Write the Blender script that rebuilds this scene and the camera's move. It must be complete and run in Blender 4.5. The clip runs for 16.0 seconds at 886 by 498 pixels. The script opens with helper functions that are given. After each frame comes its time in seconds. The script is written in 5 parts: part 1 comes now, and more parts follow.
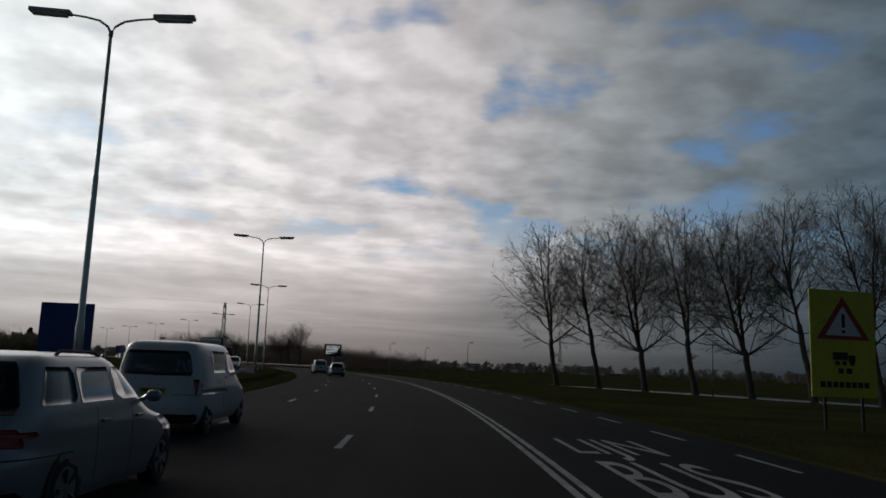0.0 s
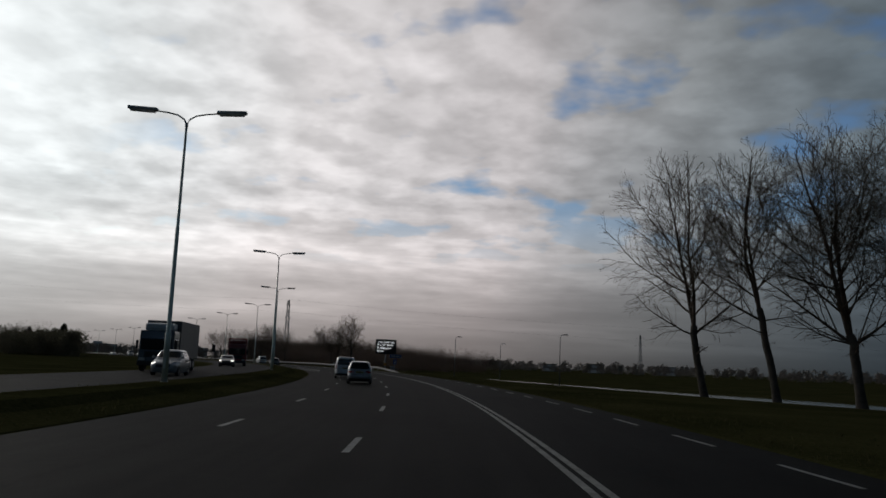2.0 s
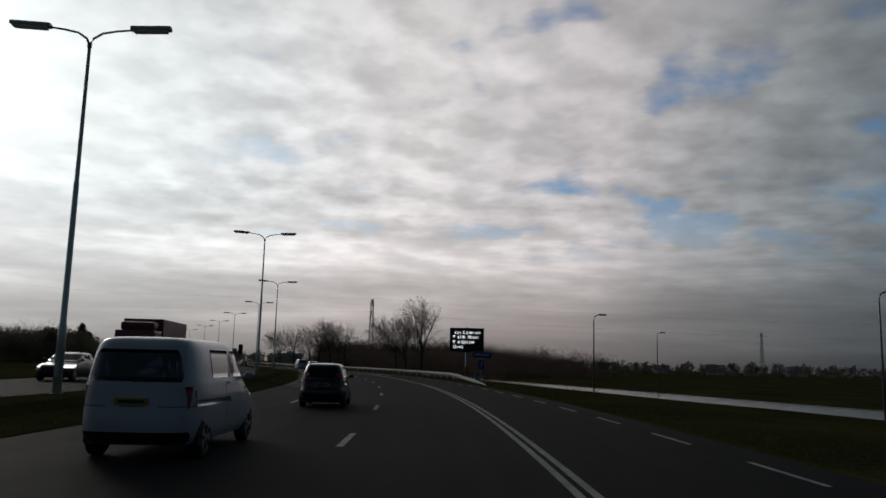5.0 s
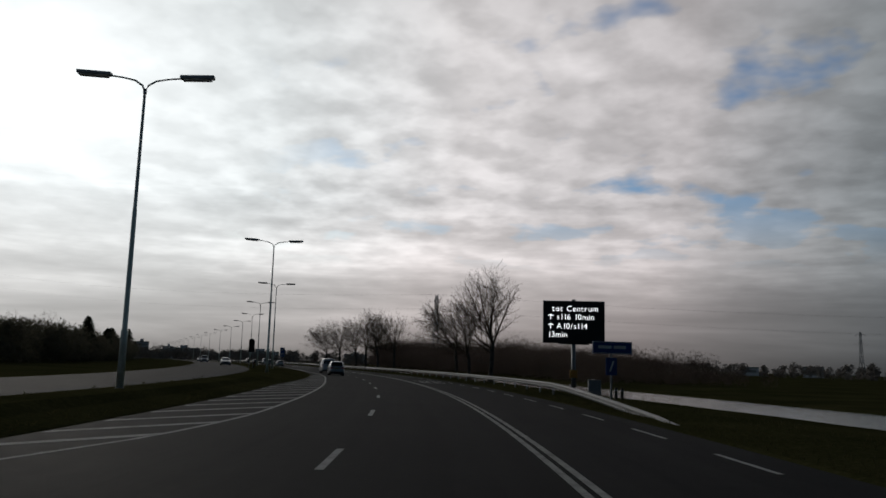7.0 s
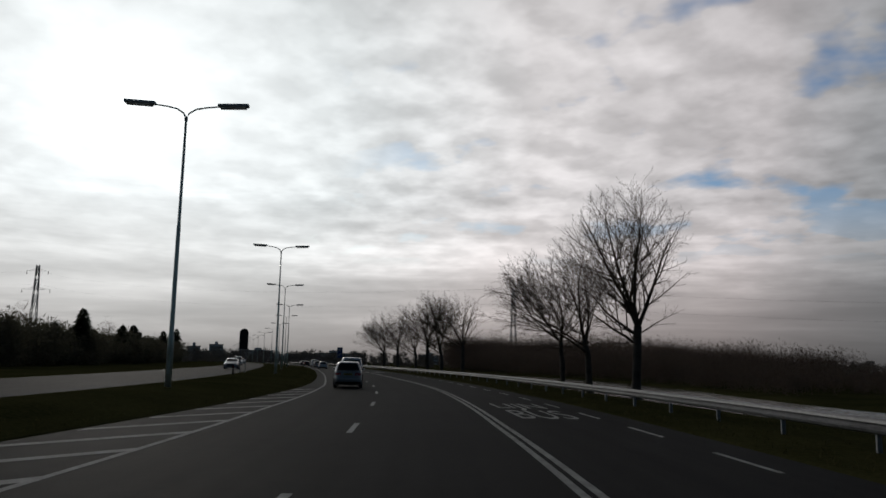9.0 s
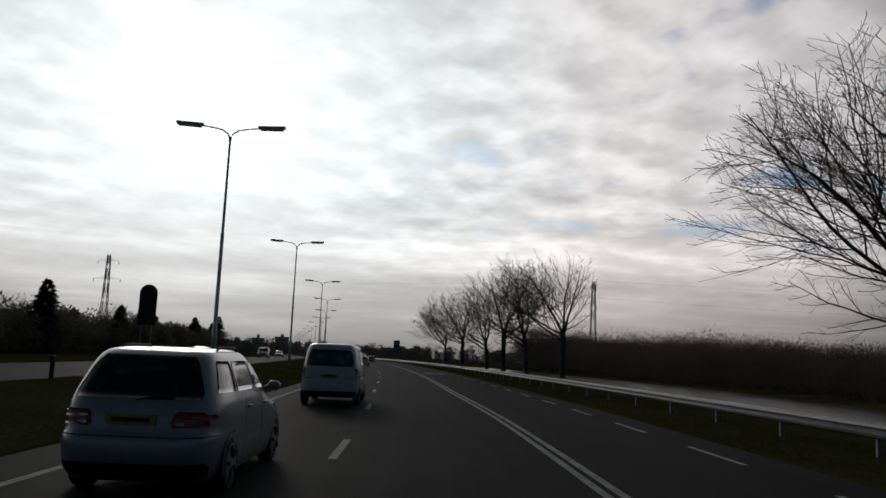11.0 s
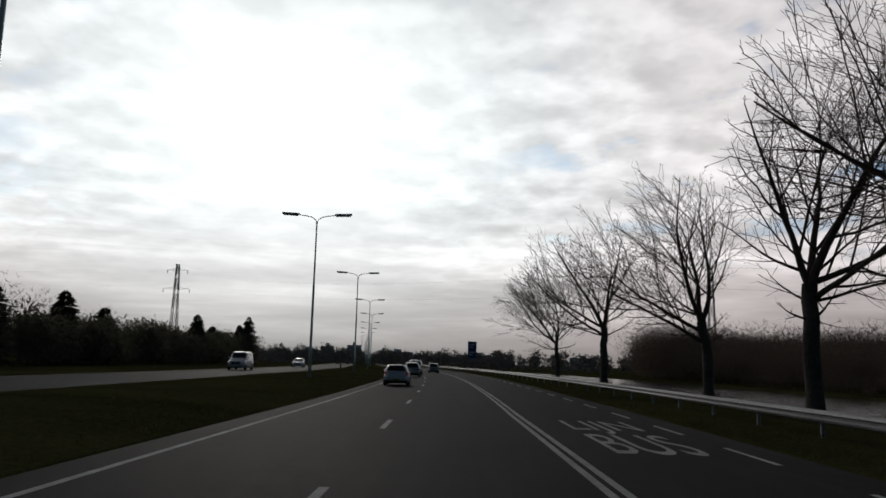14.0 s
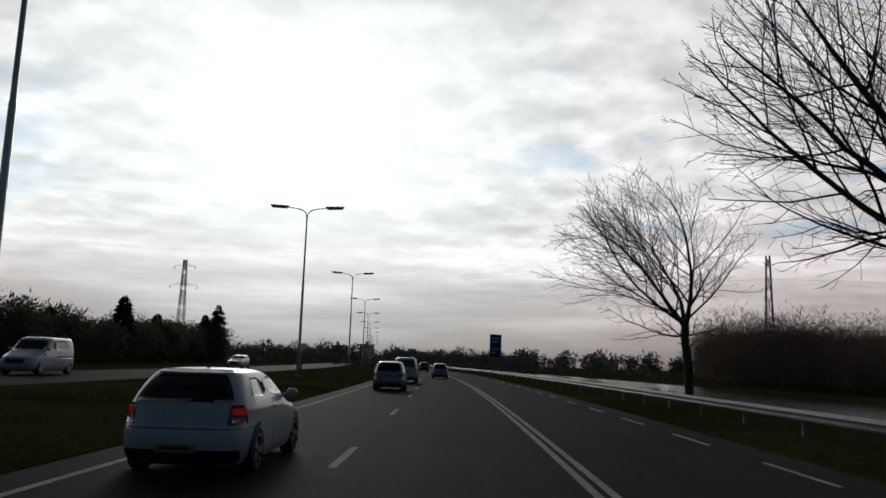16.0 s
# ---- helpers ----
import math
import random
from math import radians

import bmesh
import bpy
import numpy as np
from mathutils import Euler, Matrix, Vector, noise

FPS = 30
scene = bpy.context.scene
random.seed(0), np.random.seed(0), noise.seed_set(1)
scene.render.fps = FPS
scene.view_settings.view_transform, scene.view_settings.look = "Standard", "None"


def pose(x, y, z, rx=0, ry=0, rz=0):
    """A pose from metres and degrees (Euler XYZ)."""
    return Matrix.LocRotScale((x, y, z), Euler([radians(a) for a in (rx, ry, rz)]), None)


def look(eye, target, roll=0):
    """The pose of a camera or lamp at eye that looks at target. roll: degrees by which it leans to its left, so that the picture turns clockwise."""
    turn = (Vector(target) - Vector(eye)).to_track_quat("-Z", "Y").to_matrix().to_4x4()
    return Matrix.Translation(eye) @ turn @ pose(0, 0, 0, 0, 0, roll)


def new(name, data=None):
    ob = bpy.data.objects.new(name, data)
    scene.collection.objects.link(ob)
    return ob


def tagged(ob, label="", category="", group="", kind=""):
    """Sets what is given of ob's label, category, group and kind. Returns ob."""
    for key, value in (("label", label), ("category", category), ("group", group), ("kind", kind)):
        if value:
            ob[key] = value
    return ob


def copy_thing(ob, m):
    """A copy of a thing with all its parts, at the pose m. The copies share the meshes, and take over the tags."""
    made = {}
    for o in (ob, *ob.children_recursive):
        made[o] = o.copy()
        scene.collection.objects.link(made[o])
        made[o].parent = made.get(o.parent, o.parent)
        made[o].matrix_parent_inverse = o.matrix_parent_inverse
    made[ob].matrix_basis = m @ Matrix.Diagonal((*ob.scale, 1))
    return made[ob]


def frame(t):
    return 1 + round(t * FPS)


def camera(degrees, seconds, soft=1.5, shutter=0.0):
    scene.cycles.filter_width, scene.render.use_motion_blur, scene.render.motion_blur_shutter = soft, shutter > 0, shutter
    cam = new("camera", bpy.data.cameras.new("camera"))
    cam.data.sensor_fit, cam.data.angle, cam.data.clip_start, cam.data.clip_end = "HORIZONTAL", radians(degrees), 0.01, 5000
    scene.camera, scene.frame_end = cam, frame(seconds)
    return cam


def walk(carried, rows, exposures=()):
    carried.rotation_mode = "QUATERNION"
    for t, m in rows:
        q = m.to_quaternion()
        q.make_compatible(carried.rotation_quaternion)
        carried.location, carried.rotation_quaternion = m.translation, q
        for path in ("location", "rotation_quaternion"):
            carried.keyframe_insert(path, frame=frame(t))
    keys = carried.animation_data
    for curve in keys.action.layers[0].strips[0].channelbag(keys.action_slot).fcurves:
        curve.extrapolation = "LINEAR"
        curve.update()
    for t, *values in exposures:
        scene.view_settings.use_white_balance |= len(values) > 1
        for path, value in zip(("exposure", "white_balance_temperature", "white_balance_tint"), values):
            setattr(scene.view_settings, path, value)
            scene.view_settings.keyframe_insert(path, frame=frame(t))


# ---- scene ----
# the camera rides 1.6 m above the carriageway
EYE = 1.60
cam = camera(59.12, 16.0, soft=1.6)
# seconds, x, y, heading to the left of +y, upward tilt, lean (degrees)
PATH = [
    (0, 3.58, 57.21, 7.73, 8.56, 2.12),
    (0.5, 2.35, 66.56, 9.07, 8.46, 1.95),
    (1, 0.80, 75.83, 10.68, 8.48, 2.16),
    (1.5, -0.88, 85.06, 11.91, 8.46, 2.23),
    (2, -2.65, 94.19, 12.98, 8.39, 2.15),
    (2.5, -4.56, 103.31, 13.93, 8.35, 2.21),
    (3, -6.65, 112.54, 14.81, 8.31, 1.77),
    (3.5, -9.33, 122.53, 16.05, 8.53, 1.52),
    (4, -12.06, 132.28, 17.36, 8.10, 2.02),
    (4.2, -13.21, 136.20, 17.87, 8.17, 1.92),
    (6.3, -27.40, 176.23, 22.98, 8.15, 1.59),
    (6.5, -28.94, 179.83, 23.41, 8.10, 1.72),
    (7, -32.88, 189.13, 24.92, 8.38, 1.54),
    (7.5, -37.16, 198.53, 26.59, 8.46, 1.25),
    (8, -41.98, 207.86, 27.93, 8.32, 1.48),
    (8.5, -46.84, 217.31, 29.17, 8.21, 1.30),
    (9, -51.67, 226.26, 30.37, 8.32, 1.09),
    (9.5, -56.71, 234.79, 32.07, 8.24, 0.78),
    (10, -62.01, 243.31, 33.69, 8.22, 1.28),
    (10.2, -64.20, 246.73, 34.25, 8.12, 1.69),
    (12.3, -89.28, 280.89, 37.04, 7.99, 1.84),
    (12.5, -91.95, 284.41, 37.52, 7.97, 1.72),
    (13, -98.66, 293.12, 38.81, 8.29, 1.54),
    (13.5, -105.52, 301.49, 39.92, 8.23, 1.51),
    (14, -112.59, 309.85, 41.00, 8.31, 1.53),
    (14.5, -119.78, 318.70, 41.74, 8.22, 1.36),
    (15, -126.62, 326.77, 42.00, 8.26, 1.46),
    (15.5, -133.49, 334.69, 41.99, 8.20, 1.68),
    (16, -140.34, 342.79, 42.23, 8.30, 1.88),
]


def ride(x, y, turn, tilt, lean):
    return pose(x, y, EYE, 0, 0, turn) @ pose(0, 0, 0, 90 + tilt) @ pose(0, 0, 0, 0, 0, lean)


walk(cam, [(t, ride(x, y, a, b, c)) for t, x, y, a, b, c in PATH],
     exposures=[(0, 0.10), (2, -0.02), (4, -0.04), (6.5, -0.06), (8.5, -0.05), (10, 0.0), (13, 0.14), (16, 0.14)])

# ---- sky, sun ----
SUN_AZ, SUN_EL = 53.0, 17.0          # degrees left of +y, above the horizon
sun_way = Vector((-math.sin(radians(SUN_AZ)) * math.cos(radians(SUN_EL)),
                  math.cos(radians(SUN_AZ)) * math.cos(radians(SUN_EL)), math.sin(radians(SUN_EL))))


class Nodes:
    """Short hand for a node tree."""

    def __init__(self, tree):
        self.tree, self.n, self.l = tree, tree.nodes, tree.links
        self.n.clear()

    def add(self, kind, **inputs):
        node = self.n.new(kind)
        for key, value in inputs.items():
            if key == "_op":
                node.operation = value
                continue
            name = key.replace("__", " ")
            slot = node.inputs[int(key[1:])] if key[0] == "i" and key[1:].isdigit() else node.inputs[name]
            if hasattr(value, "is_output"):
                self.l.new(value, slot)
            else:
                slot.default_value = value
        return node

    def math(self, op, a, b=0.0):
        return self.add("ShaderNodeMath", _op=op, i0=a, i1=b).outputs[0]

    def ramp(self, fac, stops):
        node = self.add("ShaderNodeValToRGB", i0=fac)
        els = node.color_ramp.elements
        while len(els) < len(stops):
            els.new(0.5)
        for el, (pos, col) in zip(els, stops):
            el.position = pos
            el.color = (*col, 1) if len(col) == 3 else col
        return node.outputs[0]

    def mix(self, fac, a, b, mode="MIX"):
        node = self.n.new("ShaderNodeMix")
        node.data_type, node.blend_type = "RGBA", mode
        if hasattr(fac, "is_output"):
            self.l.new(fac, node.inputs[0])
        else:
            node.inputs[0].default_value = fac
        for slot, value in ((6, a), (7, b)):
            if hasattr(value, "is_output"):
                self.l.new(value, node.inputs[slot])
            else:
                node.inputs[slot].default_value = (*value, 1)
        return node.outputs[2]


def grey(v):
    return (v, v, v)


world = bpy.data.worlds.new("sky")
scene.world = world
world.use_nodes = True
w = Nodes(world.node_tree)
way = w.add("ShaderNodeTexCoord").outputs["Generated"]
split = w.add("ShaderNodeSeparateXYZ", i0=way)
up = w.math("MAXIMUM", split.outputs[2], 0.0)
lift = w.math("ADD", up, 0.20)
flat = w.add("ShaderNodeCombineXYZ", i0=w.math("DIVIDE", split.outputs[0], lift), i1=w.math("DIVIDE", split.outputs[1], lift), i2=0.0).outputs[0]
turned = w.add("ShaderNodeMapping", i0=flat, i2=(0, 0, radians(38)), i3=(1, 1, 1)).outputs[0]
big = w.add("ShaderNodeTexNoise", Vector=turned, Scale=2.8, Detail=4.0, Roughness=0.5, Distortion=0.1).outputs[0]
fine = w.add("ShaderNodeTexNoise", Vector=turned, Scale=8.0, Detail=4.0, Roughness=0.45, Distortion=0.0).outputs[0]
wide = w.add("ShaderNodeTexNoise", Vector=turned, Scale=0.6, Detail=3.0, Roughness=0.5).outputs[0]
lumps = w.math("ADD", w.math("MULTIPLY", big, 0.5), w.math("MULTIPLY", fine, 0.5))
# relief: the side of each billow that faces the sun is brighter
sunward = w.add("ShaderNodeVectorMath", _op="ADD", i0=flat, i1=(-0.085 * math.sin(radians(SUN_AZ)), 0.085 * math.cos(radians(SUN_AZ)), 0)).outputs[0]
puff = w.add("ShaderNodeTexNoise", Vector=flat, Scale=6.5, Detail=3.5, Roughness=0.5).outputs[0]
puff_on = w.add("ShaderNodeTexNoise", Vector=sunward, Scale=6.5, Detail=3.5, Roughness=0.5).outputs[0]
relief = w.math("SUBTRACT", puff, puff_on)
near_sun = w.add("ShaderNodeVectorMath", _op="DOT_PRODUCT", i0=way, i1=tuple(sun_way)).outputs["Value"]
# light that the cloud sheet lets through: strong round the hidden sun, weak on the far side of the sky
half = w.math("ADD", w.math("MULTIPLY", near_sun, 0.5), 0.5)
sheet = w.add("ShaderNodeFloatCurve", i0=1.0, i1=half)
curve = sheet.mapping.curves[0]
for px, py in ((0.3, 0.030), (0.5, 0.042), (0.65, 0.066), (0.80, 0.158), (0.87, 0.285), (0.93, 0.37), (0.965, 0.41), (0.985, 0.46)):
    curve.points.new(px, py)
curve.points[0].location = (0.0, 0.028)
curve.points[-1].location = (1.0, 0.66)
sheet.mapping.update()
through_cloud = sheet.outputs[0]
low = w.ramp(up, [(0.0, grey(0.27)), (0.05, grey(0.60)), (0.12, grey(0.98)), (0.22, grey(1.0)), (0.38, grey(1.0)), (0.47, grey(0.76)), (0.58, grey(0.40)), (0.75, grey(0.16)), (1.0, grey(0.11))])
shade = w.ramp(lumps, [(0.38, grey(1.13)), (0.46, grey(1.05)), (0.52, grey(0.96)), (0.61, grey(0.86))])
shade = w.mix(1.0, shade, w.ramp(w.math("ADD", relief, 0.5), [(0.36, grey(0.88)), (0.5, grey(1.0)), (0.64, grey(1.12))]), "MULTIPLY")
shade = w.mix(w.ramp(up, [(0.06, grey(0.1)), (0.20, grey(1.0))]), grey(0.96), shade)
shade = w.mix(w.ramp(half, [(0.975, grey(0.0)), (1.0, grey(0.6))]), shade, grey(1.06))
# long flat bars of cloud low over the horizon
bars = w.add("ShaderNodeMapping", i0=way, i3=(2.4, 2.4, 26.0)).outputs[0]
bars = w.add("ShaderNodeTexNoise", Vector=bars, Scale=1.0, Detail=5.0, Roughness=0.55, Distortion=0.3).outputs[0]
bars = w.ramp(bars, [(0.36, grey(1.28)), (0.45, grey(1.06)), (0.53, grey(0.92)), (0.64, grey(0.80))])
bars = w.mix(w.ramp(up, [(0.0, grey(0.15)), (0.035, grey(0.8)), (0.13, grey(1.0)), (0.26, grey(0.0))]), grey(1.0), bars)
shade = w.mix(1.0, shade, bars, "MULTIPLY")
tone = w.ramp(half, [(0.62, (0.52, 0.82, 1.10)), (0.70, (0.74, 0.93, 1.08)), (0.78, (0.90, 0.975, 1.03)), (0.86, (1.03, 0.98, 0.995)), (0.94, (1.02, 0.985, 0.99)), (0.985, (0.955, 1.0, 1.01))])
# the air near the horizon is warmer
tone = w.mix(1.0, tone, w.ramp(up, [(0.0, (1.06, 0.98, 0.94)), (0.10, (1.03, 0.99, 0.97)), (0.20, (1.0, 1.0, 1.0))]), "MULTIPLY")
cloud = w.mix(1.0, w.mix(1.0, tone, shade, "MULTIPLY"), low, "MULTIPLY")
cloud = w.add("ShaderNodeVectorMath", _op="SCALE", i0=cloud, Scale=w.math("MULTIPLY", through_cloud, 1.82)).outputs[0]
air = w.n.new("ShaderNodeTexSky")
air.sky_type, air.sun_disc, air.sun_elevation, air.sun_rotation = "NISHITA", False, radians(SUN_EL), radians(-SUN_AZ)
sky = air.outputs[0]
blue = w.add("ShaderNodeVectorMath", _op="SCALE", i0=sky, Scale=0.07).outputs[0]
blue = w.mix(1.0, blue, (0.70, 0.90, 1.15), "MULTIPLY")
hole = w.add("ShaderNodeTexNoise", Vector=flat, Scale=3.2, Detail=4.0, Roughness=0.52).outputs[0]
gaps = w.ramp(w.math("ADD", w.math("MULTIPLY", hole, 0.72), w.math("MULTIPLY", wide, 0.28)), [(0.37, grey(0.0)), (0.47, grey(1.0))])
gaps = w.math("MAXIMUM", gaps, w.ramp(up, [(0.12, grey(1.0)), (0.22, grey(0.0))]))
gaps = w.math("MAXIMUM", gaps, w.ramp(half, [(0.965, grey(0.0)), (0.985, grey(1.0))]))
seen = w.mix(gaps, blue, cloud)
back = w.add("ShaderNodeBackground", i0=seen, Strength=1.0)
out = w.add("ShaderNodeOutputWorld", Surface=back.outputs[0])

sun = new("sun", bpy.data.lights.new("sun", "SUN"))
sun.data.energy, sun.data.angle, sun.data.color = 0.35, radians(12), (1.0, 0.93, 0.84)
sun.matrix_world = look((0, 0, 60), Vector((0, 0, 60)) - sun_way)

# ---- materials ----
def surface(name, low, high, rough=0.8, metal=0.0, grain=18.0, patch=0.35, bump=0.15, speck=0.0, jitter=0.0, coat=0.0, gloss=0.5, thin=0.0):
    """A painted or natural surface: colour varies at a fine and a coarse scale, with a fine relief."""
    m = bpy.data.materials.new(name)
    m.use_nodes = True
    k = Nodes(m.node_tree)
    place = k.add("ShaderNodeTexCoord").outputs["Object"]
    a = k.add("ShaderNodeTexNoise", Vector=place, Scale=grain, Detail=4.0, Roughness=0.65).outputs[0]
    b = k.add("ShaderNodeTexNoise", Vector=place, Scale=patch, Detail=3.0, Roughness=0.6).outputs[0]
    f = k.math("ADD", k.math("MULTIPLY", a, 0.5), k.math("MULTIPLY", b, 0.5))
    if jitter:
        r = k.add("ShaderNodeObjectInfo").outputs["Random"]
        f = k.math("ADD", f, k.math("MULTIPLY", k.math("SUBTRACT", r, 0.5), jitter))
    col = k.ramp(f, [(0.34, low), (0.66, high)])
    if speck:
        s = k.add("ShaderNodeTexVoronoi", Vector=place, Scale=grain * 6).outputs["Distance"]
        col = k.mix(k.math("MULTIPLY", k.math("LESS_THAN", s, 0.28), speck), col, tuple(min(1, 2.4 * c) for c in high))
    ro = k.math("ADD", k.math("MULTIPLY", b, 0.24), rough - 0.12)
    rel = k.add("ShaderNodeBump", Strength=bump, Distance=0.02, Height=a).outputs[0]
    p = k.add("ShaderNodeBsdfPrincipled", Base__Color=col, Roughness=ro, Metallic=metal, Normal=rel)
    p.inputs["Coat Weight"].default_value = coat
    p.inputs["Specular IOR Level"].default_value = gloss
    if thin:
        # leaves and twigs let some light through
        t_ = k.add("ShaderNodeBsdfTranslucent", Color=col)
        p = k.add("ShaderNodeMixShader", i0=thin, i1=p.outputs[0], i2=t_.outputs[0])
    k.add("ShaderNodeOutputMaterial", Surface=p.outputs[0])
    return m


def glowing(name, colour, power):
    m = bpy.data.materials.new(name)
    m.use_nodes = True
    k = Nodes(m.node_tree)
    e = k.add("ShaderNodeEmission", Color=(*colour, 1), Strength=power)
    k.add("ShaderNodeOutputMaterial", Surface=e.outputs[0])
    return m


def asphalt_material():
    m = bpy.data.materials.new("asphalt")
    m.use_nodes = True
    k = Nodes(m.node_tree)
    place = k.add("ShaderNodeTexCoord").outputs["Object"]
    stone = k.add("ShaderNodeTexVoronoi", Vector=place, Scale=90.0).outputs["Distance"]
    wear = k.add("ShaderNodeTexNoise", Vector=place, Scale=0.22, Detail=5.0, Roughness=0.62).outputs[0]
    patch = k.add("ShaderNodeTexNoise", Vector=place, Scale=2.6, Detail=4.0, Roughness=0.7).outputs[0]
    lane = k.add("ShaderNodeUVMap").outputs[0]
    # long streaks and two polished wheel tracks in each lane
    streak = k.add("ShaderNodeTexNoise", Vector=k.add("ShaderNodeMapping", i0=lane, i3=(2.2, 0.035, 1)).outputs[0], Scale=1.0, Detail=5.0, Roughness=0.6).outputs[0]
    across = k.add("ShaderNodeSeparateXYZ", i0=lane).outputs[0]
    track = k.math("COSINE", k.math("MULTIPLY", k.math("ADD", across, 0.9), 2 * math.pi / 1.8))
    f = k.math("ADD", k.math("MULTIPLY", wear, 0.35), k.math("ADD", k.math("MULTIPLY", patch, 0.25), k.math("MULTIPLY", streak, 0.40)))
    f = k.math("ADD", f, k.math("MULTIPLY", track, 0.022))
    col = k.ramp(f, [(0.36, (0.010, 0.0103, 0.011)), (0.62, (0.025, 0.025, 0.0245))])
    col = k.mix(k.math("MULTIPLY", stone, 0.5), col, (0.042, 0.041, 0.040))
    ro = k.math("ADD", k.math("MULTIPLY", patch, 0.25), 0.58)
    rel = k.add("ShaderNodeBump", Strength=0.35, Distance=0.01, Height=stone).outputs[0]
    p = k.add("ShaderNodeBsdfPrincipled", Base__Color=col, Roughness=ro, Normal=rel)
    p.inputs["Specular IOR Level"].default_value = 0.012
    k.add("ShaderNodeOutputMaterial", Surface=p.outputs[0])
    return m


def water_material():
    m = bpy.data.materials.new("canal_water")
    m.use_nodes = True
    k = Nodes(m.node_tree)
    place = k.add("ShaderNodeTexCoord").outputs["Object"]
    a = k.add("ShaderNodeTexNoise", Vector=place, Scale=1.6, Detail=4.0, Roughness=0.6).outputs[0]
    b = k.add("ShaderNodeTexNoise", Vector=place, Scale=0.15, Detail=2.0).outputs[0]
    rel = k.add("ShaderNodeBump", Strength=0.42, Distance=0.12, Height=a).outputs[0]
    ro = k.math("ADD", k.math("MULTIPLY", b, 0.10), 0.03)
    p = k.add("ShaderNodeBsdfPrincipled", Base__Color=(0.012, 0.016, 0.015, 1), Roughness=ro, Normal=rel, IOR=1.33)
    k.add("ShaderNodeOutputMaterial", Surface=p.outputs[0])
    return m


def glass_material(name, tint, rough=0.04):
    m = bpy.data.materials.new(name)
    m.use_nodes = True
    k = Nodes(m.node_tree)
    place = k.add("ShaderNodeTexCoord").outputs["Object"]
    a = k.add("ShaderNodeTexNoise", Vector=place, Scale=3.0, Detail=3.0).outputs[0]
    p = k.add("ShaderNodeBsdfPrincipled", Base__Color=(*tint, 1), Roughness=k.math("ADD", k.math("MULTIPLY", a, 0.05), rough), IOR=1.5)
    p.inputs["Coat Weight"].default_value = 0.4
    k.add("ShaderNodeOutputMaterial", Surface=p.outputs[0])
    return m


ASPHALT = asphalt_material()
WATER = water_material()
PAINT = surface("road_paint", (0.16, 0.16, 0.15), (0.46, 0.46, 0.44), 0.8, grain=22, patch=1.6, bump=0.2, gloss=0.1)
GRASS = surface("winter_grass", (0.020, 0.024, 0.009), (0.070, 0.066, 0.028), 0.95, grain=7, patch=0.12, bump=0.6, gloss=0.0)
BLADE = surface("grass_blade", (0.030, 0.034, 0.012), (0.085, 0.078, 0.034), 0.9, grain=3, patch=0.2, gloss=0.1, thin=0.45)
BARK = surface("bark", (0.060, 0.052, 0.044), (0.15, 0.13, 0.11), 0.92, grain=14, patch=1.1, bump=0.8, gloss=0.1)
TWIG = surface("twig", (0.075, 0.056, 0.044), (0.17, 0.13, 0.10), 0.9, grain=4, patch=0.7, bump=0.2, gloss=0.1)
SCRUB = surface("scrub", (0.095, 0.072, 0.058), (0.21, 0.16, 0.128), 0.95, grain=2, patch=0.08, bump=0.2, gloss=0.1, thin=0.25)
CONIFER = surface("conifer_green", (0.030, 0.038, 0.022), (0.075, 0.085, 0.05), 0.95, grain=2, patch=0.15, gloss=0.1, thin=0.4)
RAIL = surface("rail_steel", (0.09, 0.093, 0.097), (0.19, 0.194, 0.198), 0.5, 0.7, grain=5, patch=0.4, bump=0.08)
IVY = surface("dark_leaf", (0.065, 0.068, 0.045), (0.15, 0.138, 0.10), 0.9, grain=2, patch=0.09, gloss=0.15, thin=0.45)
GALV = surface("galvanised_steel", (0.20, 0.21, 0.22), (0.34, 0.35, 0.36), 0.55, 0.6, grain=12, patch=0.8, bump=0.06)
MAST = surface("mast_grey_green", (0.60, 0.65, 0.58), (0.74, 0.78, 0.70), 0.35, 0.35, grain=10, patch=0.9, bump=0.05)
LAMPHEAD = surface("lamp_housing", (0.42, 0.42, 0.42), (0.56, 0.56, 0.56), 0.45, 0.2, grain=14, patch=1.5, bump=0.04)
DIFFUSER = surface("lamp_diffuser", (0.66, 0.66, 0.64), (0.80, 0.80, 0.78), 0.3, grain=10, patch=1.5, bump=0.02, thin=0.6)

GLASS = glass_material("dark_car_glass", (0.006, 0.007, 0.008))
RUBBER = surface("tyre_rubber", (0.010, 0.010, 0.010), (0.022, 0.022, 0.022), 0.85, grain=30, patch=3, bump=0.2)
RIM = surface("alloy", (0.35, 0.35, 0.36), (0.55, 0.55, 0.56), 0.35, 0.8, grain=10, patch=2)
TRIM = surface("black_trim", (0.012, 0.012, 0.013), (0.028, 0.028, 0.030), 0.6, grain=20, patch=2)
SILVER = surface("silver_paint", (0.25, 0.26, 0.28), (0.34, 0.35, 0.37), 0.32, 0.25, grain=40, patch=0.7, bump=0.01, coat=0.6)
WHITE = surface("white_paint", (0.50, 0.51, 0.53), (0.62, 0.63, 0.65), 0.35, 0.0, grain=20, patch=0.7, bump=0.01, coat=0.5)
BLACK = surface("black_paint", (0.012, 0.012, 0.014), (0.022, 0.022, 0.024), 0.3, 0.1, grain=20, patch=0.7, bump=0.01, coat=0.6)
